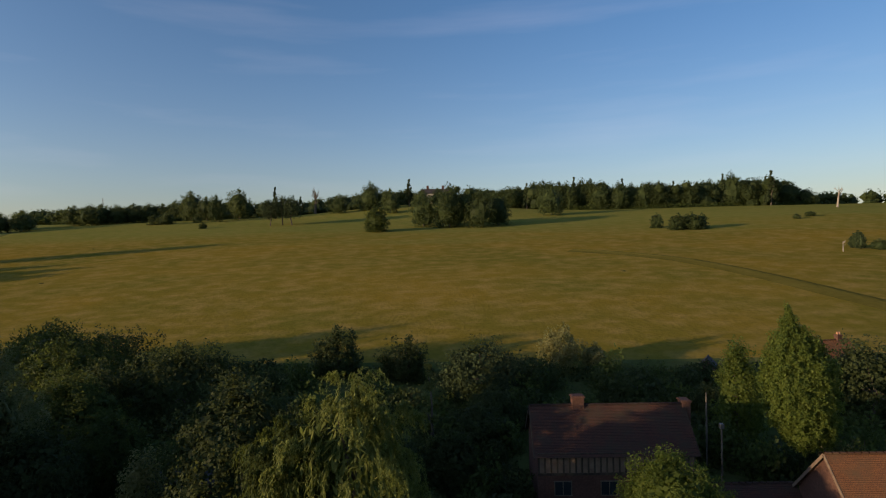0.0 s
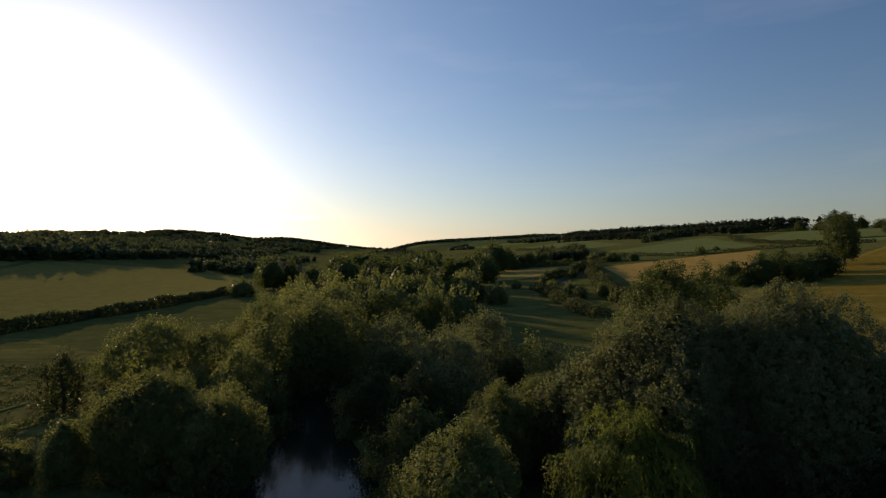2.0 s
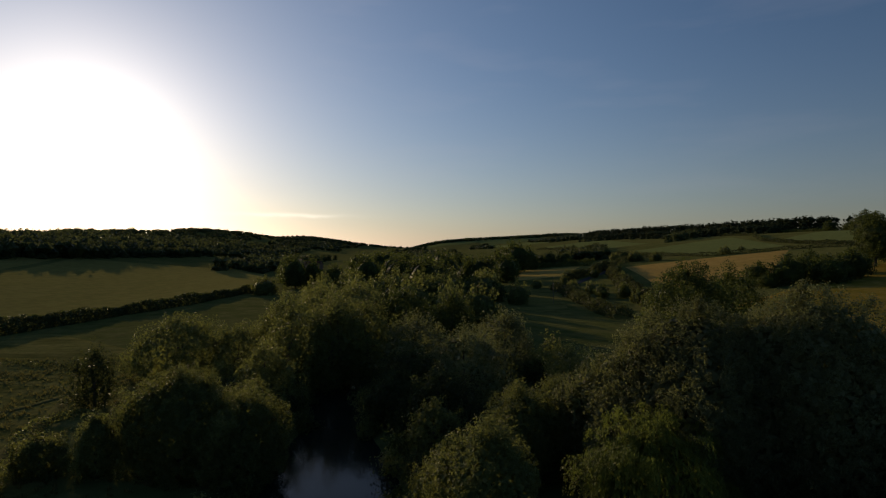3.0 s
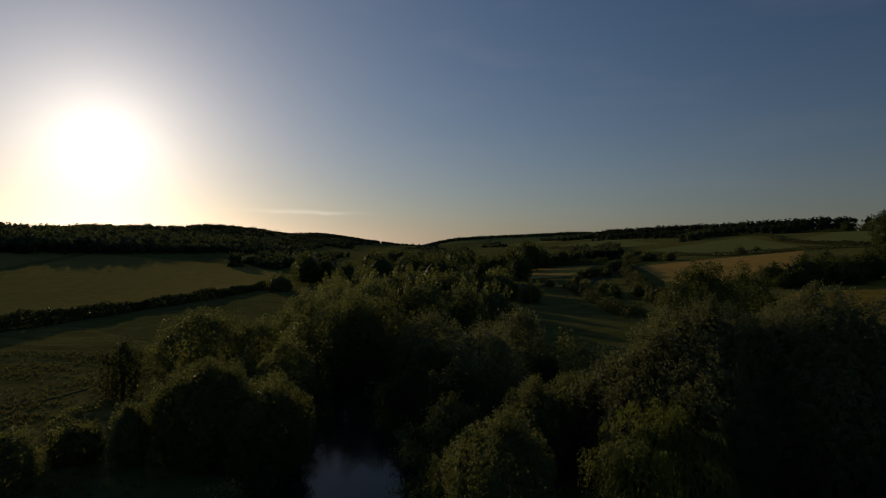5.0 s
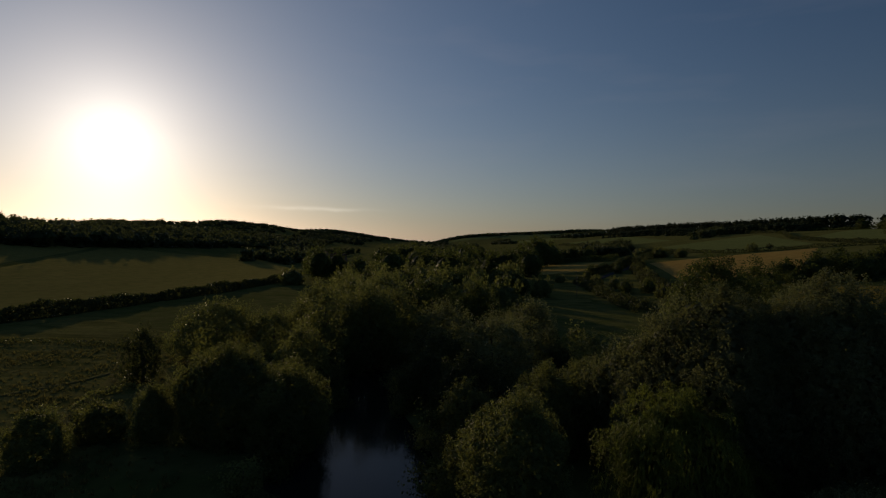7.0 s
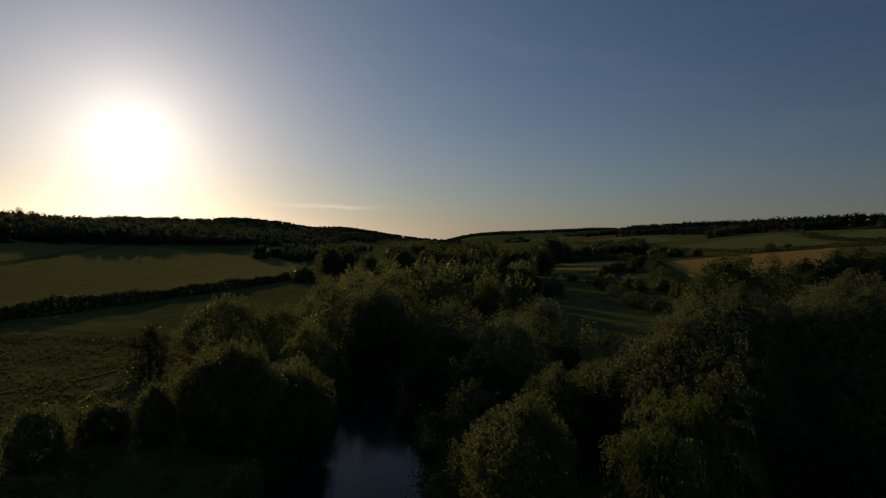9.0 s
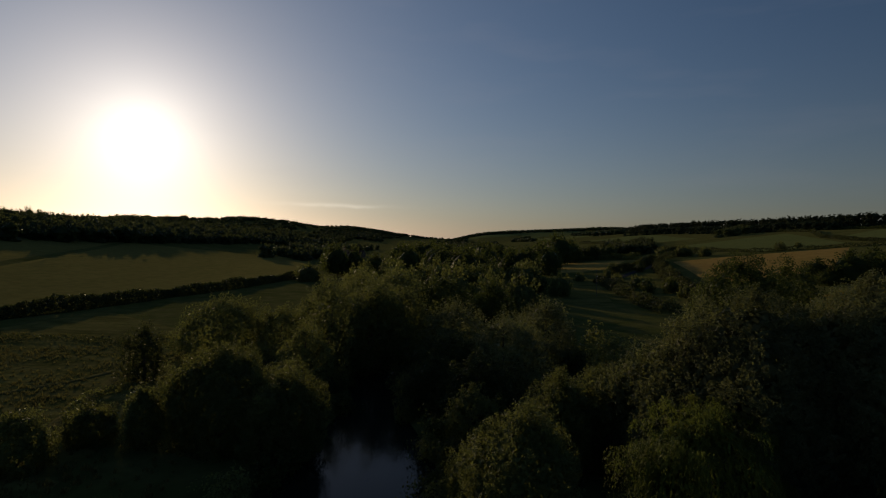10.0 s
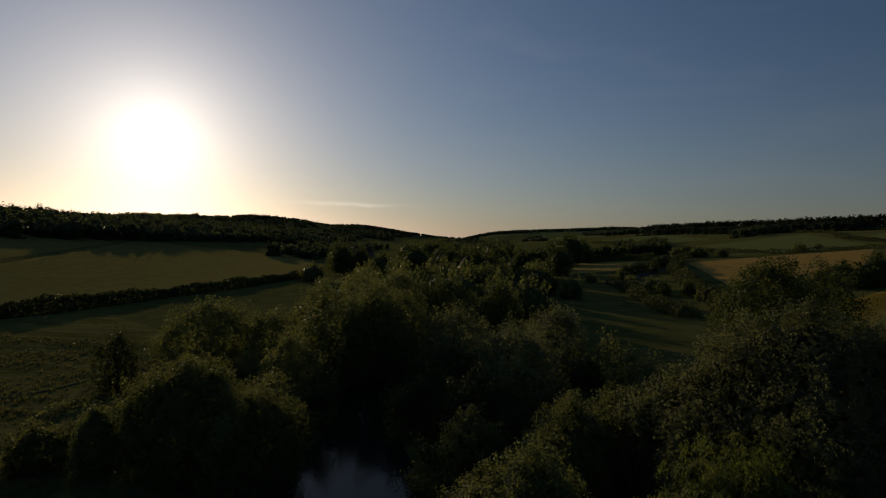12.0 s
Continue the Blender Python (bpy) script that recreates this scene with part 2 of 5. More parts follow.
DEAD_WOOD = rough_solid("bleached_dead_wood", (0.24, 0.2, 0.155), (0.36, 0.31, 0.245), 2.0, 0.8, 0.5, 0.04, (1, 1, 0.25))
LEAF_WILLOW = leaf("weeping_willow_leaf", (0.055, 0.075, 0.018), (0.22, 0.23, 0.066), (0.22, 0.25, 0.055))
LEAF_WEEPING = leaf("fresh_willow_leaf", (0.08, 0.105, 0.02), (0.19, 0.215, 0.048), (0.21, 0.25, 0.048))
LEAF_GREY = leaf("white_willow_leaf", (0.078, 0.086, 0.036), (0.2, 0.205, 0.1), (0.2, 0.215, 0.07))
LEAF_SALLOW = leaf("sallow_leaf", (0.056, 0.073, 0.024), (0.145, 0.165, 0.06), (0.21, 0.225, 0.055))
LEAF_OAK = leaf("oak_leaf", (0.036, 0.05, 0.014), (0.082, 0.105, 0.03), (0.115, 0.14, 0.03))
LEAF_WOOD = leaf("woodland_leaf", (0.034, 0.05, 0.018), (0.075, 0.097, 0.036), (0.12, 0.14, 0.045))
LEAF_LIME = leaf("lime_leaf", (0.055, 0.08, 0.016), (0.13, 0.16, 0.036), (0.18, 0.22, 0.035))
# for dark species and hedges; on shaded trees the darkness stands for shade
LEAF_DARK = leaf("dark_and_shaded_leaf", (0.03, 0.04, 0.015), (0.066, 0.08, 0.03), (0.09, 0.105, 0.03))
LEAF_FIR = leaf("fir_needles", (0.028, 0.04, 0.018), (0.055, 0.072, 0.032), (0.05, 0.06, 0.022), 0.7, 0.2, 0.05)
LEAF_PALE = leaf("pale_shrub_leaf", (0.14, 0.13, 0.05), (0.27, 0.245, 0.10), (0.27, 0.26, 0.08))

WATER, n, l, b = material("still_water")
b.inputs["Base Color"].default_value = (0.012, 0.016, 0.012, 1)
b.inputs["Roughness"].default_value, b.inputs["IOR"].default_value = 0.1, 1.33
b.inputs["Specular IOR Level"].default_value = 0.27
relief(n, l, b, grain(n, l, 1.3, 4, (1, 1, 1), 0.2, 0.8), 0.12, 0.03)


# ---- mesh helpers ----
def quads_mesh(name, corners, mat, smooth=False):
    """A mesh of loose quads from an array (count, 4, 3)."""
    corners = np.asarray(corners, np.float32)
    count = len(corners)
    me = bpy.data.meshes.new(name)
    me.vertices.add(count * 4)
    me.vertices.foreach_set("co", corners.reshape(-1))
    me.loops.add(count * 4)
    me.loops.foreach_set("vertex_index", np.arange(count * 4, dtype=np.int32))
    me.polygons.add(count)
    me.polygons.foreach_set("loop_start", np.arange(0, count * 4, 4, dtype=np.int32))
    me.update(calc_edges=True)
    me.materials.append(mat)
    return me


def grid_mesh(name, pts, mat, wrap=False, smooth=True):
    """A mesh from a grid of points (rows, columns, 3); wrap joins the last column to the first."""
    pts = np.asarray(pts, np.float32)
    rows, cols = pts.shape[:2]
    i = np.arange(rows - 1)[:, None] * cols
    j = np.arange(cols if wrap else cols - 1)[None, :]
    k = (j + 1) % cols
    faces = np.stack([i + j, i + k, i + cols + k, i + cols + j], -1).reshape(-1, 4).astype(np.int32)
    me = bpy.data.meshes.new(name)
    me.vertices.add(rows * cols)
    me.vertices.foreach_set("co", pts.reshape(-1))
    me.loops.add(faces.size)
    me.loops.foreach_set("vertex_index", faces.reshape(-1))
    me.polygons.add(len(faces))
    me.polygons.foreach_set("loop_start", np.arange(0, faces.size, 4, dtype=np.int32))
    me.polygons.foreach_set("use_smooth", np.full(len(faces), smooth))
    me.update(calc_edges=True)
    me.materials.append(mat)
    return me


def part(name, bm, mat, parent, label=""):
    """One bmesh as one mesh object under a thing or under a part."""
    me = bpy.data.meshes.new(name)
    bm.to_mesh(me)
    bm.free()
    me.materials.append(mat)
    ob = new(name, me)
    ob.parent = parent
    return tagged(ob, label)


def under(name, me, parent, label=""):
    ob = new(name, me)
    ob.parent = parent
    return tagged(ob, label)


def box(size, at=(0, 0, 0), bevel=0.0, turn=None):
    bm = bmesh.new()
    bmesh.ops.create_cube(bm, size=1.0, matrix=Matrix.Diagonal((*size, 1)))
    if bevel:
        bmesh.ops.bevel(bm, geom=bm.edges[:], offset=bevel, segments=1, affect="EDGES")
    m = Matrix.Translation(at) @ (turn or Matrix.Identity(4))
    bmesh.ops.transform(bm, matrix=m, verts=bm.verts)
    return bm


def tube(bm, p, q, r1, r2, sides=7):
    """A tapered limb from p to q, added to bm."""
    p, q = Vector(p), Vector(q)
    turn = (q - p).to_track_quat("Z", "Y").to_matrix()
    rings = []
    for c, r in ((p, r1), (q, r2)):
        rings.append([bm.verts.new(c + turn @ Vector((r * math.cos(t), r * math.sin(t), 0)))
                      for t in (2 * math.pi * s / sides for s in range(sides))])
    for s in range(sides):
        bm.faces.new((rings[0][s], rings[0][(s + 1) % sides], rings[1][(s + 1) % sides], rings[1][s]))
    bm.faces.new(rings[1])


# ---- the lie of the land ----
def softplus(v, s):
    return s * np.logaddexp(0.0, v / s)


def smin(p, q, s):
    return -s * np.logaddexp(-p / s, -q / s)


def step(v, s):
    return 0.5 * (1 + np.tanh(v / (2 * s)))


def river_mid(x):
    return -5.0 + 5.0 * np.sin((x + 60.0) / 38.0) * np.clip((-x - 60) / 60.0, 0, 1)


def ground(x, y):
    """Height of the land: a valley along -x between a northern and a southern ridge, closed by hills far off."""
    x, y = np.asarray(x, float), np.asarray(y, float)
    far = np.clip((-x - 1100.0) / 2000.0, 0, 1)
    mid = 230.0 * far ** 1.5
    north = 0.112 * softplus(y - mid - 78.0, 14.0)
    north = smin(north, 43.0 + 0.012 * (y - mid - 450.0) + 62 * far + 9 * np.exp(-((x + 1250.0) / 350.0) ** 2), 3.0)
    south = 0.125 * softplus(-(y - mid) - 105.0, 18.0)
    south = smin(south, 32.0 + 17 * step(-(x + 880.0), 90.0) * step(y + 570.0 - 0.2 * x - 200.0, 30.0) + 22 * far, 5.0)
    north = north + 10.0 * np.exp(-((x + 35.0) / 90.0) ** 2) * step(y - 425.0, 22.0)
    crest = 19 * np.exp(-((x + 1850.0) / 450.0) ** 2)
    south = south + crest * step(south - 44.0, 4.0)
    spur = smin(0.25 * softplus(y - 52.0, 25.0), 46.0 + 0.065 * (np.minimum(y, 800.0) - 200.0), 4.0) * np.exp(-((x + 2500.0) / 450.0) ** 2)
    north = north + softplus(spur - north - south, 3.0) * step(-(x + 1500.0), 60.0)
    head = smin(22.0 + 0.135 * softplus(10.0 - y, 30.0), 80.0, 5.0) * np.exp(-((x + 3000.0) / 400.0) ** 2)
    south = south + softplus(head - north - south, 3.0) * step(-(x + 2000.0), 60.0)
    end = 28.0 * step(-(x + 3300.0 + 0.5 * np.abs(y - 260)), 150.0)
    swell = 0.9 * np.sin(x / 61.0 + 1.3) * np.sin(y / 83.0) * np.clip((np.abs(y) - 90) / 120.0, 0, 1)
    z = north + south + np.maximum(end - 0.6 * (north + south), 0) + swell
    half = 6.8 * (1 + 0.15 * np.sin(x / 9.0)) - 2.6 * step(-(x + 62.0), 4.0)
    bed = 1.6 * step(half - np.abs(y - river_mid(x)), 0.7) * step(-(x + 31.0), 2.0) * step(x + 92.0, 2.5)
    return z - bed


def height(x, y):
    return float(ground(x, y))


radii = np.concatenate([[0.0], np.geomspace(1.5, 4900.0, 190)])
turns = np.linspace(0, 2 * np.pi, 340, endpoint=False)
gx = np.outer(radii, np.cos(turns)) - 5.0
gy = np.outer(radii, np.sin(turns))
land = new("ground", grid_mesh("ground", np.stack([gx, gy, ground(gx, gy)], -1), MEADOW, wrap=True))
tagged(land, "rough green valley grassland rolling up to hills", "ground", kind="structure")


def drape(name, corners, mat, label, category, cell=6.0, lift=0.14):
    """A field: a four-cornered patch laid over the land, its edges a little uneven."""
    c = [np.array(p, float) for p in corners]
    nu = max(3, int(max(np.linalg.norm(c[1] - c[0]), np.linalg.norm(c[2] - c[3])) / cell))
    nv = max(3, int(max(np.linalg.norm(c[3] - c[0]), np.linalg.norm(c[2] - c[1])) / cell))
    u, v = np.meshgrid(np.linspace(0, 1, nu), np.linspace(0, 1, nv))
    p = sum(w[..., None] * q for w, q in zip(((1 - u) * (1 - v), u * (1 - v), u * v, (1 - u) * v), c))
    wob = 1.2 * np.sin(p[..., 0] / 17.0 + p[..., 1] / 23.0)
    edge = (np.minimum(np.minimum(u, 1 - u), np.minimum(v, 1 - v)) < 1e-6)
    p = p + (edge * wob)[..., None]
    z = ground(p[..., 0], p[..., 1]) + lift
    z = np.where(edge, z - 0.6, z)
    ob = new(name, grid_mesh(name, np.concatenate([p, z[..., None]], -1), mat))
    return tagged(ob, label, category, kind="structure")


drape("pasture", [(-152, 86), (560, 78), (700, 640), (-430, 560)], PASTURE, "dry golden sheep pasture rising to a greener hilltop", "field")
drape("corn_field", [(-220, 117), (-356, 158), (-347, 282), (-232, 182)], STUBBLE, "ripe golden corn field between hedges", "field")
drape("crop_field", [(-541, 248), (-364, 231), (-382, 306), (-590, 400)], CROP, "smooth green crop field over a rounded slope", "field", 9.0)
drape("crop_field", [(-306, 320), (-462, 354), (-540, 465), (-330, 520)], CROP, "smooth green crop field near the hilltop", "field", 9.0)
drape("crop_field", [(-960, 262), (-650, 266), (-680, 350), (-1150, 450)], CROP, "far green crop field in the valley", "field", 14.0)
drape("crop_field", [(-2250, 130), (-2250, 330), (-2480, 560), (-2420, 240)], CROP, "pale far crop field on a spur", "field", 30.0, 0.8)
drape("crop_field", [(-1500, 330), (-1500, 520), (-2500, 690), (-2500, 420)], CROP, "pale far crop field on the valley side", "field", 30.0, 0.6)
drape("hay_meadow", [(-339, 81), (-455, 104), (-402, 154), (-339, 114)], HAY, "mown straw-coloured hay meadow on the valley floor", "field")
drape("hay_meadow", [(-160, 62), (-212, 36), (-335, 64), (-258, 86)], TUSSOCK, "yellowing river meadow between hedges", "field")
drape("crop_field", [(-40, -112), (-300, -70), (-500, -100), (-420, -225)], CROP_SOUTH, "dim green field rising behind a hedge", "field")
drape("crop_field", [(-40, -112), (-420, -225), (-330, -300), (40, -290)], CROP_SOUTH, "dim green field on the southern slope", "field")
drape("hay_meadow", [(-40, -26), (-112, -38), (-150, -84), (-50, -100)], TUSSOCK, "rough tussocky meadow crossed by trodden tracks", "field", 3.0)


def ribbon(name, line, width, mat, label, category, lift=0.3, fall=0.4):
    """A lane or track laid along a line of points."""
    pts = np.array(line, float)
    s = np.linspace(0, len(pts) - 1, 14 * len(pts))
    mid = np.stack([np.interp(s, np.arange(len(pts)), pts[:, k]) for k in (0, 1)], -1)
    mid = np.stack([np.convolve(np.pad(mid[:, k], 6, mode="edge"), np.ones(13) / 13, "valid") for k in (0, 1)], -1)
    d = np.gradient(mid, axis=0)
    side = np.stack([-d[:, 1], d[:, 0]], -1) / np.linalg.norm(d, axis=1)[:, None]
    rows = []
    for k in (-0.5, -0.42, 0.0, 0.42, 0.5):
        q = mid + side * width * k
        rows.append(np.concatenate([q, (ground(q[:, 0], q[:, 1]) + (lift if abs(k) < 0.5 else lift - fall))[:, None]], -1))
    ob = new(name, grid_mesh(name, np.array(rows), mat))
    return tagged(ob, label, category, kind="structure")


ribbon("road", [(-250, 82), (-271, 93), (-285, 103), (-307, 118), (-332, 140), (-372, 160)], 4.5, ASPHALT, "grey country lane winding between hedges", "road", 0.2, 0.16)
ribbon("path", [(-58, -38), (-64, -39.5), (-69, -40.2), (-77, -42.3), (-90, -47), (-100, -52)], 1.6, EARTH, "pale trodden track across the meadow", "path", 0.2, 0.1)
ribbon("path", [(-70, -54), (-77.6, -48.1), (-81, -46.6), (-86, -45), (-95, -40)], 1.4, EARTH, "pale trodden track across the meadow", "path", 0.22, 0.1)

# strip of darker grass; the shadow in the worn hollow is in its colour
HOLLOW_SHADE = grass("hollow_shade_grass", (0.07, 0.062, 0.014), (0.06, 0.056, 0.014), (0.10, 0.085, 0.022), 0.05, 0.6, 0, (1.8, 0.5, 1))
ribbon("path", [(40, 214), (58, 202), (72, 188), (80, 169), (85, 150), (88, 134), (90.5, 120), (92, 108)], 9.0, HOLLOW_SHADE, "worn hollow running down the pasture, its shade painted as darker grass", "path", 0.34, 0.3)

wx = np.linspace(-28, -98, 60)
rows = np.array([[(x, river_mid(x) + k, -0.62) for x in wx] for k in np.linspace(-12, 12, 9)])
tagged(new("water", grid_mesh("water", rows, WATER)), "dark still river water reflecting sky and trees", "river", kind="structure")


# ---- trees ----
def unit(v):
    return v / np.maximum(np.linalg.norm(v, axis=-1, keepdims=True), 1e-9)


def leaf_quads(rng, at, facing, length, width, along=None, wild=0.75):
    """Leaf sprays as lozenges at the given places; facing: their rough outward direction."""
    count = len(at)
    nrm = unit(facing + wild * rng.normal(size=(count, 3)))
    ref = rng.normal(size=(count, 3)) if along is None else along + 0.25 * rng.normal(size=(count, 3))
    t = unit(ref - nrm * np.sum(ref * nrm, 1, keepdims=True))
    b2 = np.cross(nrm, t)
    size = rng.uniform(0.6, 1.3, (count, 1))
    dl, dw = t * length * 0.5 * size, b2 * width * 0.5 * size
    return np.stack([at - dl, at + dw - 0.1 * dl, at + dl, at - dw - 0.1 * dl], 1)


def core_quads(x, y, z, r, h, rings=5, sides=8):
    """The shaded inner foliage of a far tree, as facets of an egg."""
    v = np.linspace(-np.pi / 2, np.pi / 2, rings + 1)
    u = np.linspace(0, 2 * np.pi, sides + 1)
    uu, vv = np.meshgrid(u, v)
    bump = 1 + 0.12 * np.sin(3 * uu + x) * np.cos(2 * vv + y) + 0.09 * np.sin(7 * uu + 2 * x) * np.sin(5 * vv + z)
    q = np.stack([x + r * bump * np.cos(uu) * np.cos(vv), y + r * bump * np.sin(uu) * np.cos(vv), z + h * np.sin(vv)], -1)
    return np.stack([q[:-1, :-1], q[:-1, 1:], q[1:, 1:], q[1:, :-1]], 2).reshape(-1, 4, 3)


def lobes_of(rng, h, r, bare, count):
    """Ball-like masses that make up the crown of a conifer: centres and radii."""
    z0 = bare * h
    out = []
    for k in range(count):
        u = (k + rng.uniform(0, 1)) / count
        ang = rng.uniform(0, 2 * np.pi)
        spread = r * (1 - u) ** 0.85 + 0.06 * r
        lr = max(0.09 * r, 0.24 * r * (1 - 0.7 * u))
        reach = max(0.0, spread - lr) * math.sqrt(rng.uniform(0.25, 1))
        z = z0 + lr * 0.6 + u * max(0.1, h - z0 - 1.6 * lr)
        out.append((reach * math.cos(ang), reach * math.sin(ang), z, lr))
    top_r = out[-1][3]
    out.append((0.08 * r, -0.05 * r, h - top_r, top_r))
    out = np.array(out)
    # smaller boughs pushing out of the main masses
    pick = rng.integers(0, len(out), 6 * len(out))
    d = unit(rng.normal(size=(len(pick), 3)) + np.array([0, 0, 0.3]))
    small = out[pick, 3:4] * rng.uniform(0.2, 0.5, (len(pick), 1))
    at = out[pick, :3] + d * (out[pick, 3:4] - 0.35 * small)
    at[:, 2] = np.minimum(at[:, 2], h - 0.7 * small[:, 0])
    return np.concatenate([out, np.concatenate([at, small], 1)])


def crown_points(rng, lobes, count, clump):
    """Places and outward directions of leaves, gathered in clumps over the lobes."""
    w = lobes[:, 3] ** 1.5
    heads = max(8, count // clump)
    pick = rng.choice(len(lobes), heads * 3, p=w / w.sum())
    d = unit(rng.normal(size=(heads * 3, 3)) + np.array([0, 0, 0.15]))
    c = lobes[pick, :3] + d * lobes[pick, 3:4] * rng.uniform(0.7, 1.14, (heads * 3, 1))
    inside = np.zeros(len(c), bool)
    for x, y, z, lr in lobes:
        inside |= np.linalg.norm(c - (x, y, z), axis=1) < 0.66 * lr
    ok = np.where(~inside & (c[:, 2] > 0.15))[0][:heads]
    c, d, lr = c[ok], d[ok], lobes[pick[ok], 3]
    rep = rng.integers(0, len(c), count)
    spread = (0.15 * lr[rep] + 0.12)[:, None]
    off = rng.normal(size=(count, 3)) * spread
    off -= 0.5 * d[rep] * np.sum(off * d[rep], 1, keepdims=True)
    return c[rep] + off, unit(d[rep] + 0.5 * off / spread)


class Crown:
    """The outside of a full crown: a dome of boughs, swelling out from one another with creases between."""

    def __init__(self, rng, h, r, bare, boughs, swell, flat, taper=False):
        self.taper = taper
        self.h, self.r, self.z0, self.flat, self.swell = h, r, bare * h, flat, swell * r
        self.wave = [(m, rng.uniform(0, 6.28), rng.uniform(-2, 2), 0.17 * rng.uniform(0.5, 1.0) / math.sqrt(m)) for m in (1, 2, 3, 5)]
        u, ang = self.spots(rng, boughs)
        self.bough = self.plain(u, ang)
        self.width = 1.15 * math.sqrt(2 * math.pi * r * h / boughs) * 0.5 * rng.uniform(0.7, 1.35, boughs)
        self.push = rng.uniform(0.35, 1.0, boughs)

    def spots(self, rng, count):
        u = rng.uniform(0, 0.985, count * 4)
        u = u[rng.uniform(0, 1, count * 4) < 0.06 + 0.94 * self.profile(u)][:count]
        return u, rng.uniform(0, 2 * np.pi, len(u))

    def profile(self, u):
        if self.taper:
            return np.where(u < 0.2, 0.7 + 1.5 * u, np.maximum(0.0, 1 - np.clip((u - 0.2) / 0.8, 0, 1) ** 1.9) ** 0.72)
        low = 1 - 0.22 * np.clip((0.36 - u) / 0.36, 0, 1) ** 2
        high = np.sqrt(np.maximum(0.0, 1 - np.clip((u - 0.36) / 0.64, 0, 1) ** 2.2))
        return np.where(u < 0.36, low, high)

    def plain(self, u, ang):
        rad = self.r * self.profile(u) * (0.96 + sum(q * np.sin(m * ang + p + k * u) for m, p, k, q in self.wave)) - 0.85 * self.swell
        rad = np.maximum(rad, 0.0)
        z = self.z0 + u * (0.945 * self.h - 0.35 * self.swell - self.z0)
        return np.stack([rad * np.cos(ang), self.flat * rad * np.sin(ang), z], -1)

    def outward(self, p):
        d = p - np.array([0, 0, self.z0 + 0.38 * (self.h - self.z0)])
        return unit(d * np.array([1, 1, self.r / (0.62 * (self.h - self.z0))]))

    def surface(self, u, ang):
        p = self.plain(u, ang)
        d = self.outward(p)
        rise = np.zeros(p.shape[:-1])
        for q, w, f in zip(self.bough, self.width, self.push):
            rise = np.maximum(rise, f * np.sqrt(np.maximum(0.0, 1 - np.sum((p - q) ** 2, -1) / (1.7 * w) ** 2)))
        return p + d * (self.swell * rise * (0.4 + 0.6 * self.profile(u)))[..., None], d

    def leaves(self, rng, count, clump, lift):
        heads = max(10, count // clump)
        u, ang = self.spots(rng, heads)
        c, d = self.surface(u, ang)
        heads = len(c)
        size = 0.57 * math.sqrt(2 * math.pi * self.r * (self.h - self.z0) / heads) * rng.uniform(0.65, 1.35, (heads, 1))
        c = c + d * size * rng.uniform(-1.9, 0.3, (heads, 1))
        axis = unit(d + np.array([0, 0, lift]) + 0.25 * rng.normal(size=(heads, 3)))
        pick = rng.integers(0, heads, count)
        ball = unit(rng.normal(size=(count, 3))) * rng.uniform(0.35, 1.0, (count, 1)) ** 0.5
        a = axis[pick]
        off = ball + 0.75 * a * np.sum(ball * a, 1, keepdims=True)
        p = c[pick] + off * size[pick]
        p[:, 2] = np.maximum(p[:, 2], 0.1)
        return p, unit(0.8 * ball + 0.7 * d[pick] + 0.25 * a)

    def inner(self, rng, count, scale):
        """Leaves of the shaded inside, which close the crown."""
        u, ang = self.spots(rng, count)
        p, d = self.surface(u, ang)
        mid = np.array([0, 0, self.z0 + 0.4 * (self.h - self.z0)])
        p = mid + (p - mid) * scale * rng.uniform(0.86, 1.0, (len(p), 1))
        p[:, 2] = np.maximum(p[:, 2], 0.1)
        return p, d

    def shell(self, scale, rings=9, sides=13):
        u, ang = np.meshgrid(np.linspace(0.0, 0.995, rings), np.linspace(0, 2 * np.pi, sides + 1), indexing="ij")
        p, _ = self.surface(u, ang)
        mid = np.array([0, 0, self.z0 + 0.4 * (self.h - self.z0)])
        p = mid + (p - mid) * scale
        p[..., 2] = np.maximum(p[..., 2], 0.05)
        return np.stack([p[:-1, :-1], p[:-1, 1:], p[1:, 1:], p[1:, :-1]], 2).reshape(-1, 4, 3)


def add_trunk(rng, root, h, lobes, thick, bark, limbs):
    """A tapered trunk, and limbs that reach into the crown, each a part."""
    knee = Vector((rng.normal() * 0.03 * h, rng.normal() * 0.03 * h, 0.32 * h))
    top = Vector((rng.normal() * 0.04 * h, rng.normal() * 0.04 * h, 0.72 * h))
    bm = bmesh.new()
    tube(bm, (0, 0, -0.5), (0, 0, 0.25), thick * 1.7, thick * 1.15, 9)
    tube(bm, (0, 0, 0.25), knee, thick * 1.15, thick * 0.8, 9)
    tube(bm, knee, top, thick * 0.8, thick * 0.25, 8)
    bmesh.ops.remove_doubles(bm, verts=bm.verts, dist=0.002)
    part("trunk", bm, bark, root)
    for k in rng.choice(len(lobes), min(limbs, len(lobes)), replace=False):
        x, y, z, lr = lobes[k]
        start = knee.lerp(top, min(0.9, max(0.0, (z - 0.45 * h) / (0.5 * h))))
        goal = Vector((x, y, z))
        bend = start.lerp(goal, 0.5) + Vector((0, 0, 0.05 * h))
        bm = bmesh.new()
        tube(bm, start, bend, thick * 0.42, thick * 0.26, 6)
        tube(bm, bend, goal + Vector((0, 0, 0.4 * lr)), thick * 0.26, thick * 0.07, 6)
        part("limb", bm, bark, root)


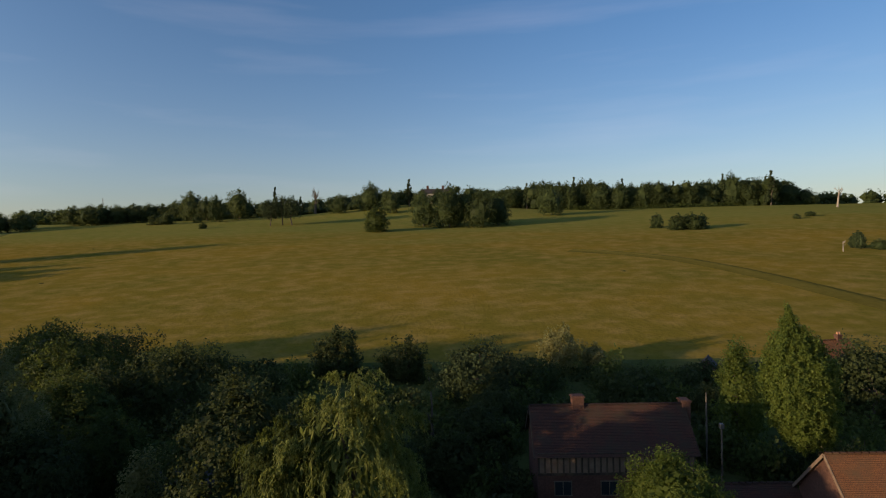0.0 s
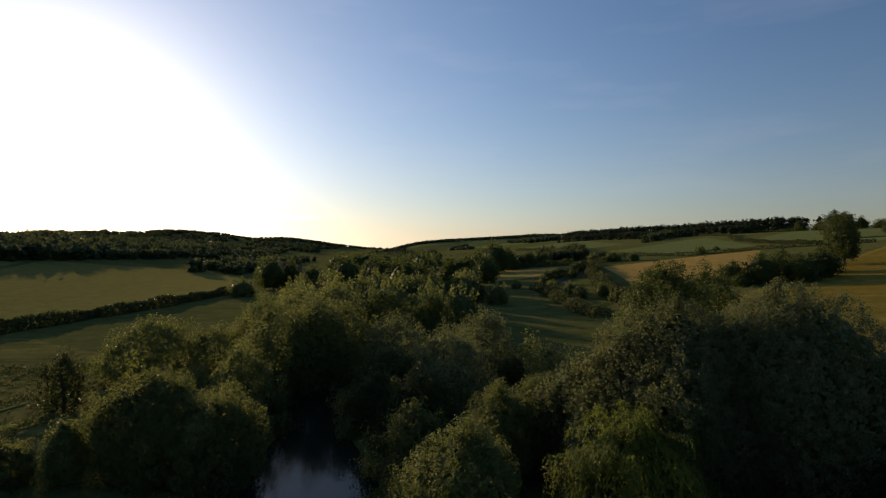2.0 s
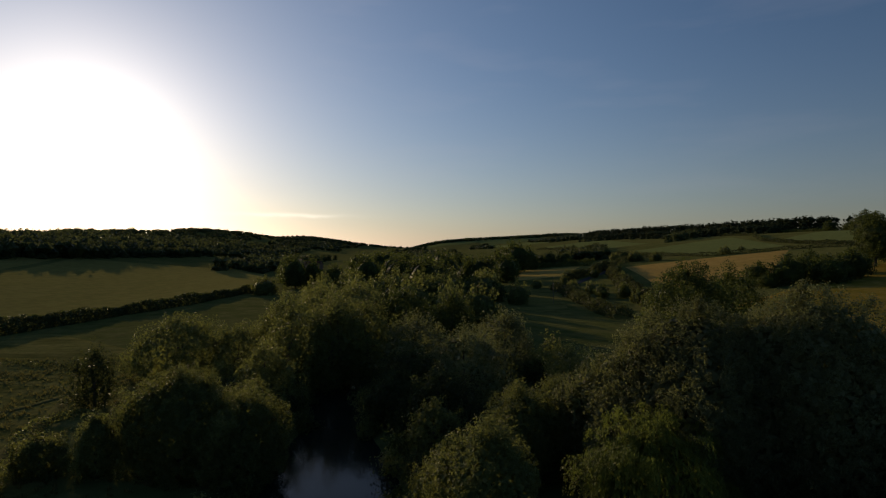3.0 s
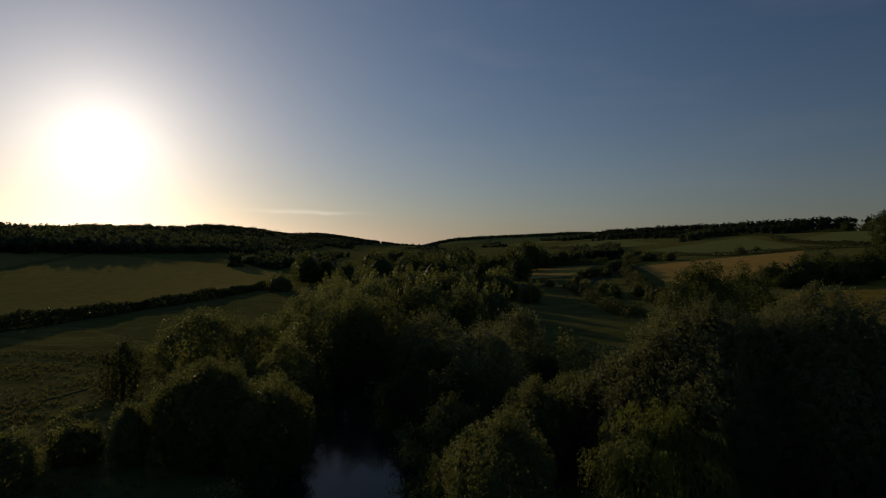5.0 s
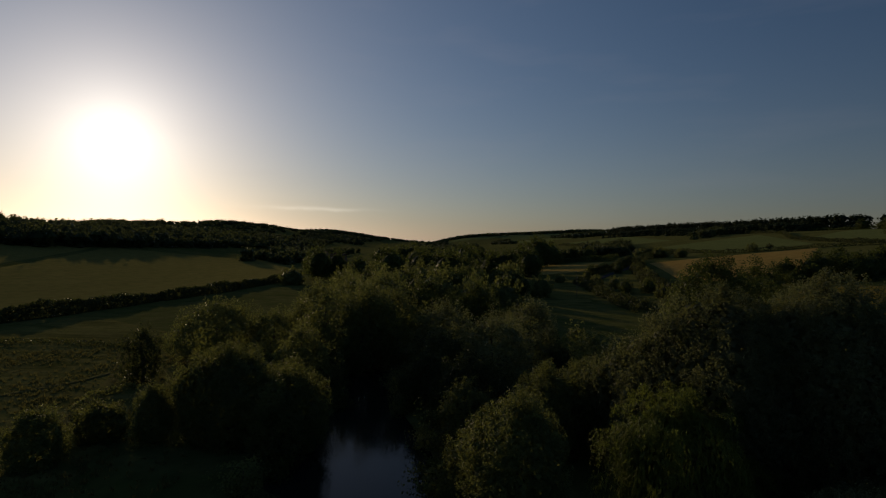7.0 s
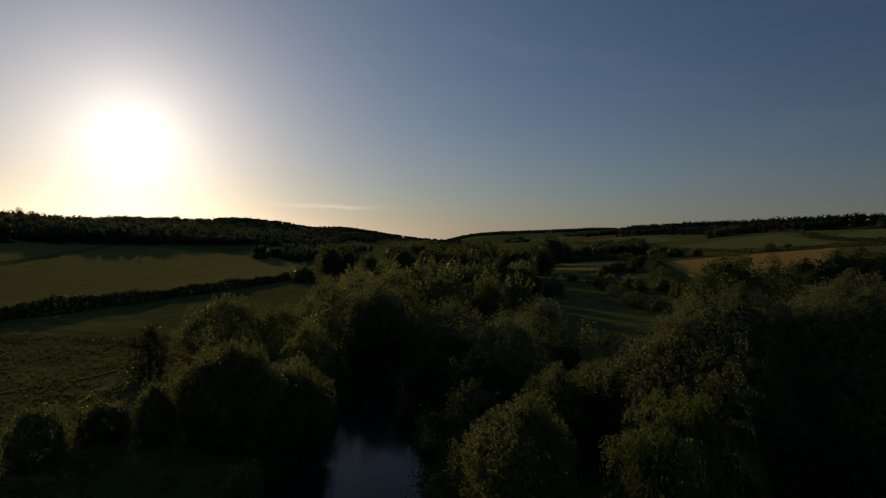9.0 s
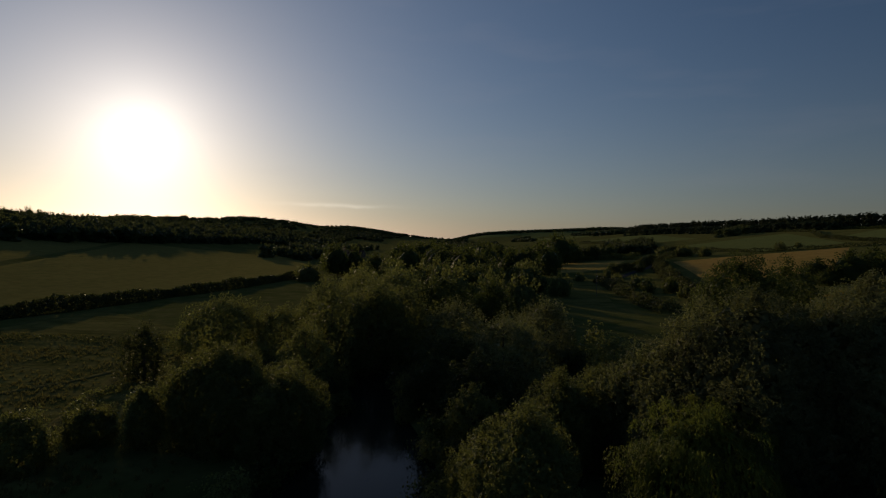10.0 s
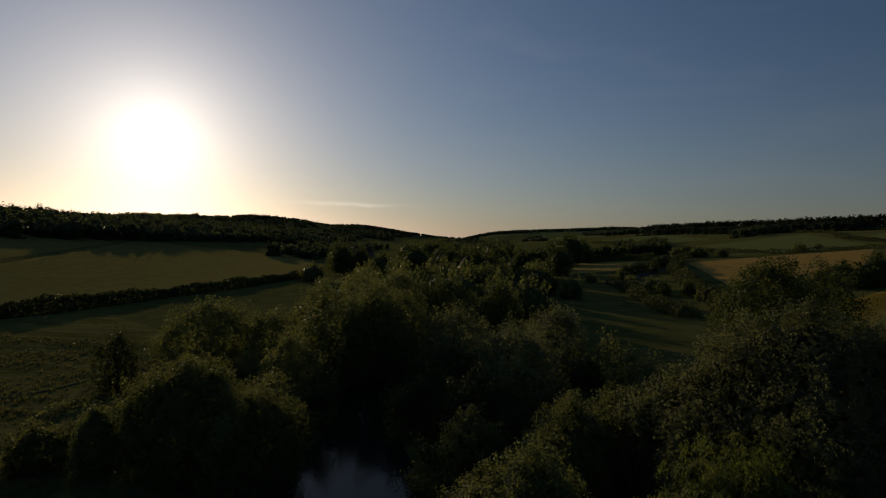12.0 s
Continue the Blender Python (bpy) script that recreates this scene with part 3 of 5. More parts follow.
def tree(name, label, at, h, r, mat, leaves, size=(0.34, 0.19), shape="round", bare=0.12, lobes=16, clump=54, seed=1, category="tree", flat=1.0, bark=None, group="", limbs=6, core=0.0, swell=0.36, cascades=190):
    """A tree or shrub standing on the land: a trunk with limbs, and a crown of leaf sprays in clumps."""
    rng = np.random.default_rng(seed)
    root = new(name)
    root.location = (at[0], at[1], height(*at) - 0.05)
    fewer, wider = (1.0, 0.74) if mat in (LEAF_DARK, LEAF_FIR) else (1.15, 0.7)
    if mat == LEAF_OAK:
        fewer, wider = 1.4, 0.66
    if math.hypot(*at) > 70:
        fewer, wider = 0.65 * fewer, 1.2 * wider
    if core > 0.8:
        fewer, wider = 0.95, 1.0
    leaves, size = int(fewer * leaves), (wider * size[0], wider * size[1])
    dome = None
    if shape in ("round", "weeping", "tapered"):
        dome = Crown(rng, h, r, bare, 2 * lobes, swell, flat, shape == "tapered")
        lob = np.concatenate([0.72 * dome.bough, np.full((len(dome.bough), 1), 0.1 * r)], 1)[:lobes]
    else:
        lob = lobes_of(rng, h, r, bare, lobes)
        lob[:, 1] *= flat
    if shape == "weeping":
        u, ang = dome.spots(rng, cascades)
        c, d = dome.surface(u, ang)
        c = c + d * rng.uniform(-1.6, 0.5, (len(c), 1))
        per = leaves // (len(c) * 12)
        pts, facing = [], []
        for p, q, far in zip(c, d, rng.uniform(0.4, 1.1, len(c))):
            fall = min(p[2] - 0.3, rng.uniform(1.0, 2.6) * (0.75 + 0.5 * (p[2] < 0.55 * h)))
            for _ in range(12):
                start = p + rng.normal(size=3) * (0.24, 0.24, 0.14)
                swing = unit(q * np.array([1, 1, 0.1]) + 0.35 * rng.normal(size=3) * np.array([1, 1, 0]))
                f = rng.uniform(0, 1, per)
                line = start + np.outer(np.sin(1.57 * f), swing * far)
                line[:, 2] += 0.3 * np.sin(3.14 * f) - max(0.2, fall * rng.uniform(0.5, 1.1)) * f ** 1.7
                pts.append(line + rng.normal(size=(per, 3)) * 0.05)
                facing.append(np.repeat((0.7 * q + 0.5 * swing)[None], per, 0))
        pts, facing = np.concatenate(pts), np.concatenate(facing)
        pts[:, 2] = np.maximum(pts[:, 2], 0.1)
        fan = leaf_quads(rng, pts, facing, size[0], size[1], np.array([[0, 0, -1.0]]), 0.5)
        pts, facing = dome.inner(rng, 5000, 0.84)
        fan = np.concatenate([fan, leaf_quads(rng, pts, facing, 0.8, 0.16, np.array([[0, 0, -1.0]]), 0.5)])
    elif dome:
        feathery = mat in (LEAF_GREY, LEAF_SALLOW)
        pts, facing = dome.leaves(rng, leaves, clump, 0.9 if feathery else 0.25)
        fan = leaf_quads(rng, pts, facing, *size)
        if core > 0.8:
            inner = dome.shell(0.74)
        else:
            pts, facing = dome.inner(rng, 150 + leaves // 6, 0.86)
            inner = leaf_quads(rng, pts, facing, 0.05 * r + 0.3, 0.035 * r + 0.2, None, 0.5)
        fan = np.concatenate([fan, inner])
    else:
        pts, facing = crown_points(rng, lob, leaves, clump)
        fan = leaf_quads(rng, pts, facing, *size)
        if core:
            fan = np.concatenate([fan] + [core_quads(x, y, z, core * lr, core * lr, 5, 8) for x, y, z, lr in lob[:lobes + 1]])
    under("crown", quads_mesh("crown", fan, mat), root)
    add_trunk(rng, root, h, lob[:lobes], max(0.06, 0.022 * h), bark or BARK, limbs)
    return tagged(root, label, category, group)


def stand(template, at, scale, spin):
    """A copy of a tree at another place on the land."""
    m = pose(at[0], at[1], height(*at) - 0.05, 0, 0, spin) @ Matrix.Diagonal((scale[0], scale[0], scale[1], 1))
    return copy_thing(template, m)


# ---- riverside trees near the camera ----
tree("white_willow", "tall grey-green white willow with a billowing crown", (-41.5, 35.4), 20.0, 8.2, LEAF_GREY, 76000, (0.28, 0.14), bare=0.10, lobes=26, seed=11, core=0.6)
tree("white_willow", "broad grey-green white willow leaning towards the river", (-43.5, 27.5), 18.3, 8.2, LEAF_GREY, 64000, (0.28, 0.14), bare=0.10, lobes=22, seed=12, core=0.6)
tree("white_willow", "lower grey-green white willow beside the taller ones", (-46.5, 21.5), 13.6, 6.2, LEAF_GREY, 26000, (0.34, 0.16), bare=0.05, lobes=18, seed=13, core=0.6)
tree("weeping_willow", "bright yellow-green weeping willow trailing to the ground", (-36.4, 20.0), 11.1, 5.6, LEAF_WEEPING, 46000, (0.27, 0.09), "weeping", 0.0, 20, seed=14, cascades=210)
tree("weeping_willow", "large yellow-green weeping willow lit by low sun", (-6.5, 31.5), 15.6, 5.0, LEAF_WILLOW, 60000, (0.3, 0.1), "weeping", 0.0, 18, seed=15, cascades=120, swell=0.5)
# darker oak leaves here stand for shade over this willow
tree("weeping_willow", "dull-green weeping willow beside a brighter one, shade put into its leaves", (-10.3, 31.2), 13.3, 3.4, LEAF_OAK, 42000, (0.34, 0.11), "weeping", 0.0, 16, seed=115, cascades=120, swell=0.45)
tree("sallow", "rounded olive-green sallow at the water's edge", (-38.0, 8.3), 10.0, 4.6, LEAF_SALLOW, 26000, (0.26, 0.14), bare=0.02, lobes=20, seed=16, core=0.78)
tree("sallow", "olive-green sallow crowding between willows", (-49.6, 13.6), 9.9, 4.2, LEAF_SALLOW, 18000, (0.28, 0.15), bare=0.02, lobes=16, seed=17, core=0.78)
tree("sallow", "olive-green sallow on the river bank", (-52.0, 18.0), 10.0, 4.4, LEAF_SALLOW, 16000, (0.28, 0.15), bare=0.02, lobes=16, seed=18, core=0.78)
tree("pollard_willow", "dense round-topped willow rimmed with light", (-56.5, -19.2), 10.6, 6.2, LEAF_SALLOW, 32000, (0.30, 0.14), bare=0.02, lobes=22, seed=19, core=0.78)
tree("pollard_willow", "dense round-topped willow leaning over the river", (-53.5, -12.8), 9.3, 4.7, LEAF_SALLOW, 22000, (0.30, 0.14), bare=0.02, lobes=18, seed=20, core=0.78)
tree("hawthorn", "small dark hawthorn beside a willow", (-55.0, -26.6), 6.6, 2.3, LEAF_SALLOW, 9000, (0.26, 0.16), bare=0.03, lobes=12, seed=21)
tree("pollard_willow", "wide round willow standing in the meadow edge", (-96.0, -34.0), 11.0, 7.4, LEAF_SALLOW, 17000, (0.42, 0.22), bare=0.02, lobes=22, seed=22, core=0.72)
tree("pollard_willow", "round willow standing in the meadow edge", (-99.0, -25.0), 9.0, 5.4, LEAF_SALLOW, 11000, (0.42, 0.22), bare=0.02, lobes=16, seed=23, core=0.72)
tree("hawthorn", "dark egg-shaped hawthorn alone in the meadow", (-79.0, -38.6), 8.6, 3.0, LEAF_DARK, 7000, (0.34, 0.22), bare=0.05, lobes=12, seed=24)
tree("white_willow", "pale-tipped willow on the river bank", (-74.5, 12.0), 12.2, 6.0, LEAF_GREY, 16000, (0.36, 0.18), bare=0.04, lobes=18, seed=25, core=0.6)
tree("white_willow", "pale-tipped willow overhanging the river", (-86.5, 6.0), 11.6, 6.4, LEAF_GREY, 15000, (0.36, 0.18), bare=0.04, lobes=18, seed=26, core=0.6)
tree("white_willow", "pale-tipped willow behind the bank", (-90.5, 21.0), 11.8, 6.0, LEAF_GREY, 14000, (0.38, 0.20), bare=0.04, lobes=18, seed=27, core=0.6)
tree("alder", "dark green alder on the river bank", (-118.0, 15.2), 12.8, 5.4, LEAF_OAK, 10000, (0.45, 0.28), bare=0.06, lobes=16, seed=28, core=0.72)
tree("crack_willow", "broad dull-green willow across the river", (-104.0, -16.8), 13.8, 7.0, LEAF_SALLOW, 17000, (0.42, 0.24), bare=0.03, lobes=22, seed=29, core=0.72)
tree("crack_willow", "broad dull-green willow in the river copse", (-124.5, -12.8), 13.6, 8.0, LEAF_SALLOW, 15000, (0.46, 0.26), bare=0.03, lobes=22, seed=30, core=0.72)
tree("crack_willow", "broad dull-green willow in the river copse", (-141.0, -6.0), 14.4, 8.4, LEAF_SALLOW, 13000, (0.5, 0.3), bare=0.03, lobes=22, seed=31, core=0.72)
tree("alder", "dark green alder in the river copse", (-134.5, 6.0), 12.6, 7.6, LEAF_OAK, 12000, (0.5, 0.3), bare=0.05, lobes=20, seed=32, core=0.72)
tree("crack_willow", "shaded willow overhanging dark water", (-93.5, -8.0), 14.8, 6.8, LEAF_SALLOW, 12000, (0.42, 0.24), bare=0.02, lobes=18, seed=33, core=0.78)
# alders with the shade beside the water put into a darker leaf colour
tree("alder", "alder beside dark water, shade put into its dark leaves", (-76.0, 4.8), 9.0, 5.0, LEAF_DARK, 9000, (0.36, 0.22), bare=0.03, lobes=14, seed=34, core=0.78)
tree("alder", "alder beside dark water, shade put into its dark leaves", (-62.0, 7.5), 8.4, 4.8, LEAF_DARK, 9000, (0.34, 0.2), bare=0.03, lobes=14, seed=35, core=0.78)
tree("hawthorn", "low olive hawthorn on the river bank", (-76.0, 27.5), 8.0, 5.0, LEAF_SALLOW, 9000, (0.36, 0.2), bare=0.02, lobes=14, seed=36, core=0.78)
tree("oak", "spreading dark oak above the willows", (-87.5, 52.0), 20.6, 8.0, LEAF_OAK, 20000, (0.42, 0.28), bare=0.16, lobes=22, seed=37, core=0.72)
tree("oak", "smaller browning oak beside a larger one", (-99.0, 67.0), 19.4, 7.6, LEAF_OAK, 12000, (0.42, 0.28), bare=0.16, lobes=16, seed=38, core=0.72)
tree("ash", "dense dark round-headed ash by the pasture", (-53.0, 69.0), 11.2, 7.4, LEAF_OAK, 17000, (0.42, 0.26), bare=0.04, lobes=24, seed=39, core=0.72)
tree("ash", "dense dull-green ash by the pasture", (-33.0, 62.5), 10.2, 7.4, LEAF_DARK, 17000, (0.40, 0.24), bare=0.04, lobes=24, seed=40, core=0.72)
tree("ash", "dark ash with a raised leading shoot", (-19.6, 82.0), 7.2, 3.8, LEAF_DARK, 9000, (0.42, 0.26), bare=0.0, lobes=16, seed=41, core=0.72)
tree("hawthorn", "dark hawthorn in the boundary hedge", (-8.8, 79.5), 6.3, 4.2, LEAF_DARK, 6000, (0.4, 0.25), bare=0.03, lobes=12, seed=42)
tree("yew", "very dark smooth-topped yew behind the farmhouse", (2.0, 71.5), 8.2, 5.8, LEAF_FIR, 15000, (0.34, 0.16), bare=0.0, lobes=20, seed=43, swell=0.12)
tree("cypress", "slim golden-green cypress beside a willow", (-3.6, 49.6), 10.3, 1.9, LEAF_SALLOW, 7000, (0.28, 0.14), "cone", 0.02, 16, seed=44)
tree("apple_tree", "sunlit old apple tree beyond the garden", (14.4, 83.6), 6.4, 3.8, LEAF_PALE, 7000, (0.36, 0.22), bare=0.2, lobes=14, seed=45)
tree("apple_tree", "small sunlit apple tree beyond the garden", (19.5, 82.6), 4.2, 2.3, LEAF_PALE, 3500, (0.36, 0.22), bare=0.2, lobes=10, seed=46)
poplar = tree("poplar", "tall tapering green poplar lit from the side", (29.1, 45.0), 17.0, 2.95, LEAF_LIME, 42000, (0.25, 0.15), "tapered", 0.3, 26, clump=36, seed=47, limbs=8, swell=0.45)
poplar.rotation_euler.y = radians(-11)
# bush added in dark leaves where the trunk's foot lies in shadow
tree("hazel", "dark hazel bush added for the shadow at the foot of a poplar", (28.9, 42.2), 5.6, 2.1, LEAF_DARK, 5000, (0.3, 0.18), bare=0.0, lobes=10, seed=49)
tree("hazel", "sunlit yellow-green hazel behind a poplar", (27.3, 56.0), 11.0, 2.5, LEAF_LIME, 9000, (0.32, 0.2), bare=0.05, lobes=12, seed=48)
tree("lime_tree", "fresh green young lime in the farm garden", (12.3, 33.9), 9.0, 4.0, LEAF_LIME, 30000, (0.2, 0.13), bare=0.06, lobes=24, seed=49)
tree("elder", "pale straw-tinted elder bush in shade", (-23.2, 37.8), 7.9, 2.0, LEAF_PALE, 4200, (0.28, 0.16), bare=0.05, lobes=10, seed=50, category="shrub")
tree("ash", "dark ash at the edge of the pasture", (44.5, 61.5), 9.4, 5.2, LEAF_DARK, 9000, (0.36, 0.22), bare=0.04, lobes=16, seed=51)
tree("ash", "dark ash at the edge of the pasture", (54.0, 66.0), 9.0, 5.4, LEAF_DARK, 9000, (0.36, 0.22), bare=0.04, lobes=16, seed=52)
tree("hazel", "dark hazel clump behind the farmhouse", (20.9, 67.0), 5.2, 5.5, LEAF_DARK, 8000, (0.36, 0.22), bare=0.02, lobes=16, seed=53)
tree("hazel", "dark hazel clump behind the farmhouse", (27.0, 61.5), 4.6, 3.2, LEAF_DARK, 6000, (0.36, 0.22), bare=0.02, lobes=14, seed=54)
tree("hazel", "dark hazel clump behind the farmhouse", (9.0, 74.0), 5.0, 4.4, LEAF_DARK, 6000, (0.36, 0.22), bare=0.02, lobes=14, seed=55)
# shade of the thicket put into the darker leaves of this ash
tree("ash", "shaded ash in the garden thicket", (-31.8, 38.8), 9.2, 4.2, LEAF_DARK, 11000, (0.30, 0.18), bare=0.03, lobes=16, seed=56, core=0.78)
tree("ash", "shaded ash in the garden thicket", (-31.0, 46.0), 7.6, 4.0, LEAF_OAK, 10000, (0.32, 0.2), bare=0.03, lobes=16, seed=57, core=0.78)
tree("grey_sallow", "grey-leaved sallow in front of a tall willow", (-27.2, 27.6), 7.0, 4.4, LEAF_GREY, 26000, (0.2, 0.1), bare=0.02, lobes=20, seed=58, core=0.6)
tree("ash", "dark broad ash in the garden thicket", (-40.0, 53.0), 9.6, 5.6, LEAF_OAK, 12000, (0.34, 0.2), bare=0.03, lobes=18, seed=59, core=0.72)
tree("ash", "dark broad ash in the garden thicket", (-47.0, 48.0), 10.0, 5.2, LEAF_DARK, 11000, (0.34, 0.2), bare=0.03, lobes=18, seed=60, core=0.72)

tree("crack_willow", "dull-green willow closing the end of the water", (-90.0, -2.0), 14.6, 6.4, LEAF_SALLOW, 11000, (0.42, 0.24), bare=0.0, lobes=18, seed=301, core=0.78)
tree("crack_willow", "dull-green willow closing the end of the water", (-87.0, -13.5), 14.2, 6.4, LEAF_SALLOW, 11000, (0.42, 0.24), bare=0.0, lobes=18, seed=302, core=0.78)
tree("sallow", "low dark sallow hanging over the river bank", (-56.0, 6.0), 6.5, 3.6, LEAF_SALLOW, 7000, (0.32, 0.18), bare=0.0, lobes=12, seed=303, core=0.78)
# darker leaves than the sallow above, for the shade on the bank
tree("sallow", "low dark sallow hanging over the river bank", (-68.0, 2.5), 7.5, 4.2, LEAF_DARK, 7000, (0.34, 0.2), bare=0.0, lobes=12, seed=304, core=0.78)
tree("sallow", "low dark sallow on the far river bank", (-64.0, -14.5), 7.0, 4.0, LEAF_SALLOW, 7000, (0.34, 0.2), bare=0.0, lobes=12, seed=305, core=0.78)
tree("sallow", "low dark sallow on the far river bank", (-76.0, -15.5), 9.5, 5.0, LEAF_SALLOW, 9000, (0.36, 0.2), bare=0.0, lobes=14, seed=306, core=0.78)
tree("sallow", "low sallow at the near river bank", (-44.5, 5.6), 5.0, 2.8, LEAF_SALLOW, 5000, (0.28, 0.16), bare=0.0, lobes=10, seed=307)

# ash added behind the willow to keep sun off the farmhouse roof
tree("ash", "dark ash added to shade the farmhouse roof and garden", (-15.5, 36.5), 14.0, 5.4, LEAF_DARK, 15000, (0.32, 0.2), bare=0.05, lobes=18, seed=308)
tree("hazel", "dark hazel in front of the cottage", (42.4, 68.0), 6.9, 3.0, LEAF_DARK, 6000, (0.34, 0.2), bare=0.0, lobes=12, seed=309)
tree("hazel", "dark hazel in front of the cottage", (46.2, 67.2), 7.1, 2.8, LEAF_DARK, 6000, (0.34, 0.2), bare=0.0, lobes=12, seed=310)

# ashes added, mostly hidden, to cast the shadow along the pasture foot
tree("ash", "dull-green ash added to shade the foot of the pasture", (-47.5, 62.5), 10.6, 6.6, LEAF_OAK, 11000, (0.4, 0.25), bare=0.03, lobes=18, seed=315, core=0.72)
tree("ash", "dark ash added in the thicket to shade the pasture foot", (-40.5, 58.0), 9.4, 5.6, LEAF_DARK, 10000, (0.38, 0.24), bare=0.03, lobes=18, seed=316, core=0.72)
tree("ash", "dull-green ash added behind others to shade the pasture foot", (-67.0, 85.0), 8.0, 6.4, LEAF_OAK, 8000, (0.44, 0.27), bare=0.02, lobes=18, seed=317, core=0.72)
tree("ash", "dark ash added behind others to shade the pasture foot", (-55.0, 83.0), 8.0, 5.6, LEAF_DARK, 8000, (0.42, 0.26), bare=0.02, lobes=16, seed=318, core=0.72)
tree("holly", "dark glossy holly beside the farmhouse", (-1.6, 47.5), 5.0, 2.8, LEAF_DARK, 7000, (0.3, 0.18), bare=0.0, lobes=12, seed=311)
tree("holly", "dark glossy holly behind the garden", (1.2, 55.5), 5.0, 3.4, LEAF_DARK, 8000, (0.32, 0.18), bare=0.0, lobes=14, seed=312)
tree("hazel", "dark hazel clump beside the farmhouse", (3.4, 61.0), 4.6, 3.2, LEAF_DARK, 6000, (0.34, 0.2), bare=0.0, lobes=12, seed=313)
tree("crack_willow", "tall dull-green willow at the end of the water", (-90.5, -7.0), 15.6, 7.0, LEAF_SALLOW, 12000, (0.42, 0.24), bare=0.0, lobes=18, seed=314, core=0.72)

# undergrowth: a few shrubs, then copies
shrub_dark = tree("shrub", "dark leafy shrub in the undergrowth", (-20.5, 53.0), 4.2, 3.0, LEAF_DARK, 640, (0.66, 0.42), limbs=2, bare=0.0, lobes=10, seed=61, category="shrub", group="undergrowth shrubs")
shrub_green = tree("shrub", "dull green leafy shrub in the undergrowth", (-14.0, 60.0), 4.0, 2.8, LEAF_OAK, 460, (0.72, 0.45), limbs=2, bare=0.0, lobes=10, seed=62, category="shrub", group="undergrowth shrubs")
shrub_pale = tree("shrub", "olive-green sallow shrub in the undergrowth", (-58.0, 26.0), 4.4, 2.8, LEAF_SALLOW, 700, (0.64, 0.36), limbs=2, bare=0.0, lobes=10, seed=63, category="shrub", group="undergrowth shrubs")
rng = np.random.default_rng(7)


def scatter(templates, area, count, lo, hi, seed, keep=lambda x, y: True):
    """Copies of shrubs over a rectangle of the plan."""
    g = np.random.default_rng(seed)
    made = 0
    while made < count:
        x, y = g.uniform(area[0], area[1]), g.uniform(area[2], area[3])
        if keep(x, y):
            s = g.uniform(lo, hi)
            stand(templates[made % len(templates)], (x, y), (s, s * g.uniform(0.8, 1.2)), g.uniform(0, 360))
            made += 1


scatter((shrub_dark, shrub_green), (-46, -10, 34, 76), 34, 0.7, 1.1, 71, lambda x, y: y > 20 - x * 0.4 and (x + 24) ** 2 + (y - 44) ** 2 > 18)
scatter((shrub_dark, shrub_green), (-10, 24, 53, 76), 36, 0.6, 1.0, 72)
scatter((shrub_dark,), (-16, 6, 34, 52), 16, 0.6, 1.0, 78, lambda x, y: x < 3.5)
for k, (x, y) in enumerate([(2.5, 51.5), (1.0, 44.0), (3.0, 45.8), (-0.5, 51.2), (2.2, 57.5), (4.2, 55.0), (-3.0, 52.5)]):
    stand((shrub_dark, shrub_green)[k % 2], (x, y), (0.62 + 0.1 * (k % 3), 0.7 + 0.1 * (k % 2)), 50 * k)
scatter((shrub_dark, shrub_green), (4, 22, 34, 41), 7, 0.4, 0.6, 79, lambda x, y: y < 38)
scatter((shrub_dark, shrub_green), (24, 66, 46, 78), 22, 0.7, 1.2, 73, lambda x, y: y > 52 or x > 40)
scatter((shrub_pale, shrub_dark), (-110, -52, 14, 34), 22, 0.7, 1.2, 74)
scatter((shrub_pale, shrub_dark), (-150, -66, -30, -14), 22, 0.6, 1.1, 75, lambda x, y: y < river_mid(x) - 8)
tree("hawthorn", "low dark round hawthorn bush in the meadow", (-55.5, -32.0), 4.2, 2.7, LEAF_SALLOW, 7000, (0.3, 0.18), bare=0.0, lobes=14, seed=76, core=0.78, category="shrub")
tree("hawthorn", "dark full hawthorn bush beside the meadow tracks", (-49.0, -34.2), 5.6, 2.9, LEAF_SALLOW, 9000, (0.28, 0.17), bare=0.0, lobes=14, seed=77, core=0.78, category="shrub")
scatter((shrub_pale, shrub_dark), (-34, -20, 8, 26), 8, 0.6, 1.1, 77)

for k in range(15):
    x = -40.0 - 3.6 * k
    for side in (-1, 1):
        y = float(river_mid(x)) + side * (7.6 - 2.4 * (x < -64) + 1.2 * math.sin(2.3 * k + side))
        stand((shrub_dark, shrub_pale, shrub_green)[k % 3], (x, y), (0.55 + 0.2 * math.sin(k * 1.7) ** 2, 0.62 + 0.2 * math.cos(k) ** 2), 47 * k)

# added shrubs that stand for the shade in the yard and under the poplar
for k, (x, y) in enumerate([(22.5, 53.0), (24.2, 50.5), (23.0, 56.5), (25.6, 47.6), (28.0, 43.0), (30.5, 44.6), (27.0, 48.5), (33.0, 47.0), (31.5, 50.5), (35.5, 50.0), (26.5, 42.6)]):
    stand((shrub_dark, shrub_green)[k % 2], (x, y), (0.75 + 0.12 * (k % 3), 0.8 + 0.15 * (k % 2)), 83 * k)

# tufts of long grass in the rough meadow, thicker in drifts
BLADE = leaf("dry_grass_blade", (0.06, 0.066, 0.02), (0.15, 0.13, 0.046), (0.16, 0.15, 0.045))


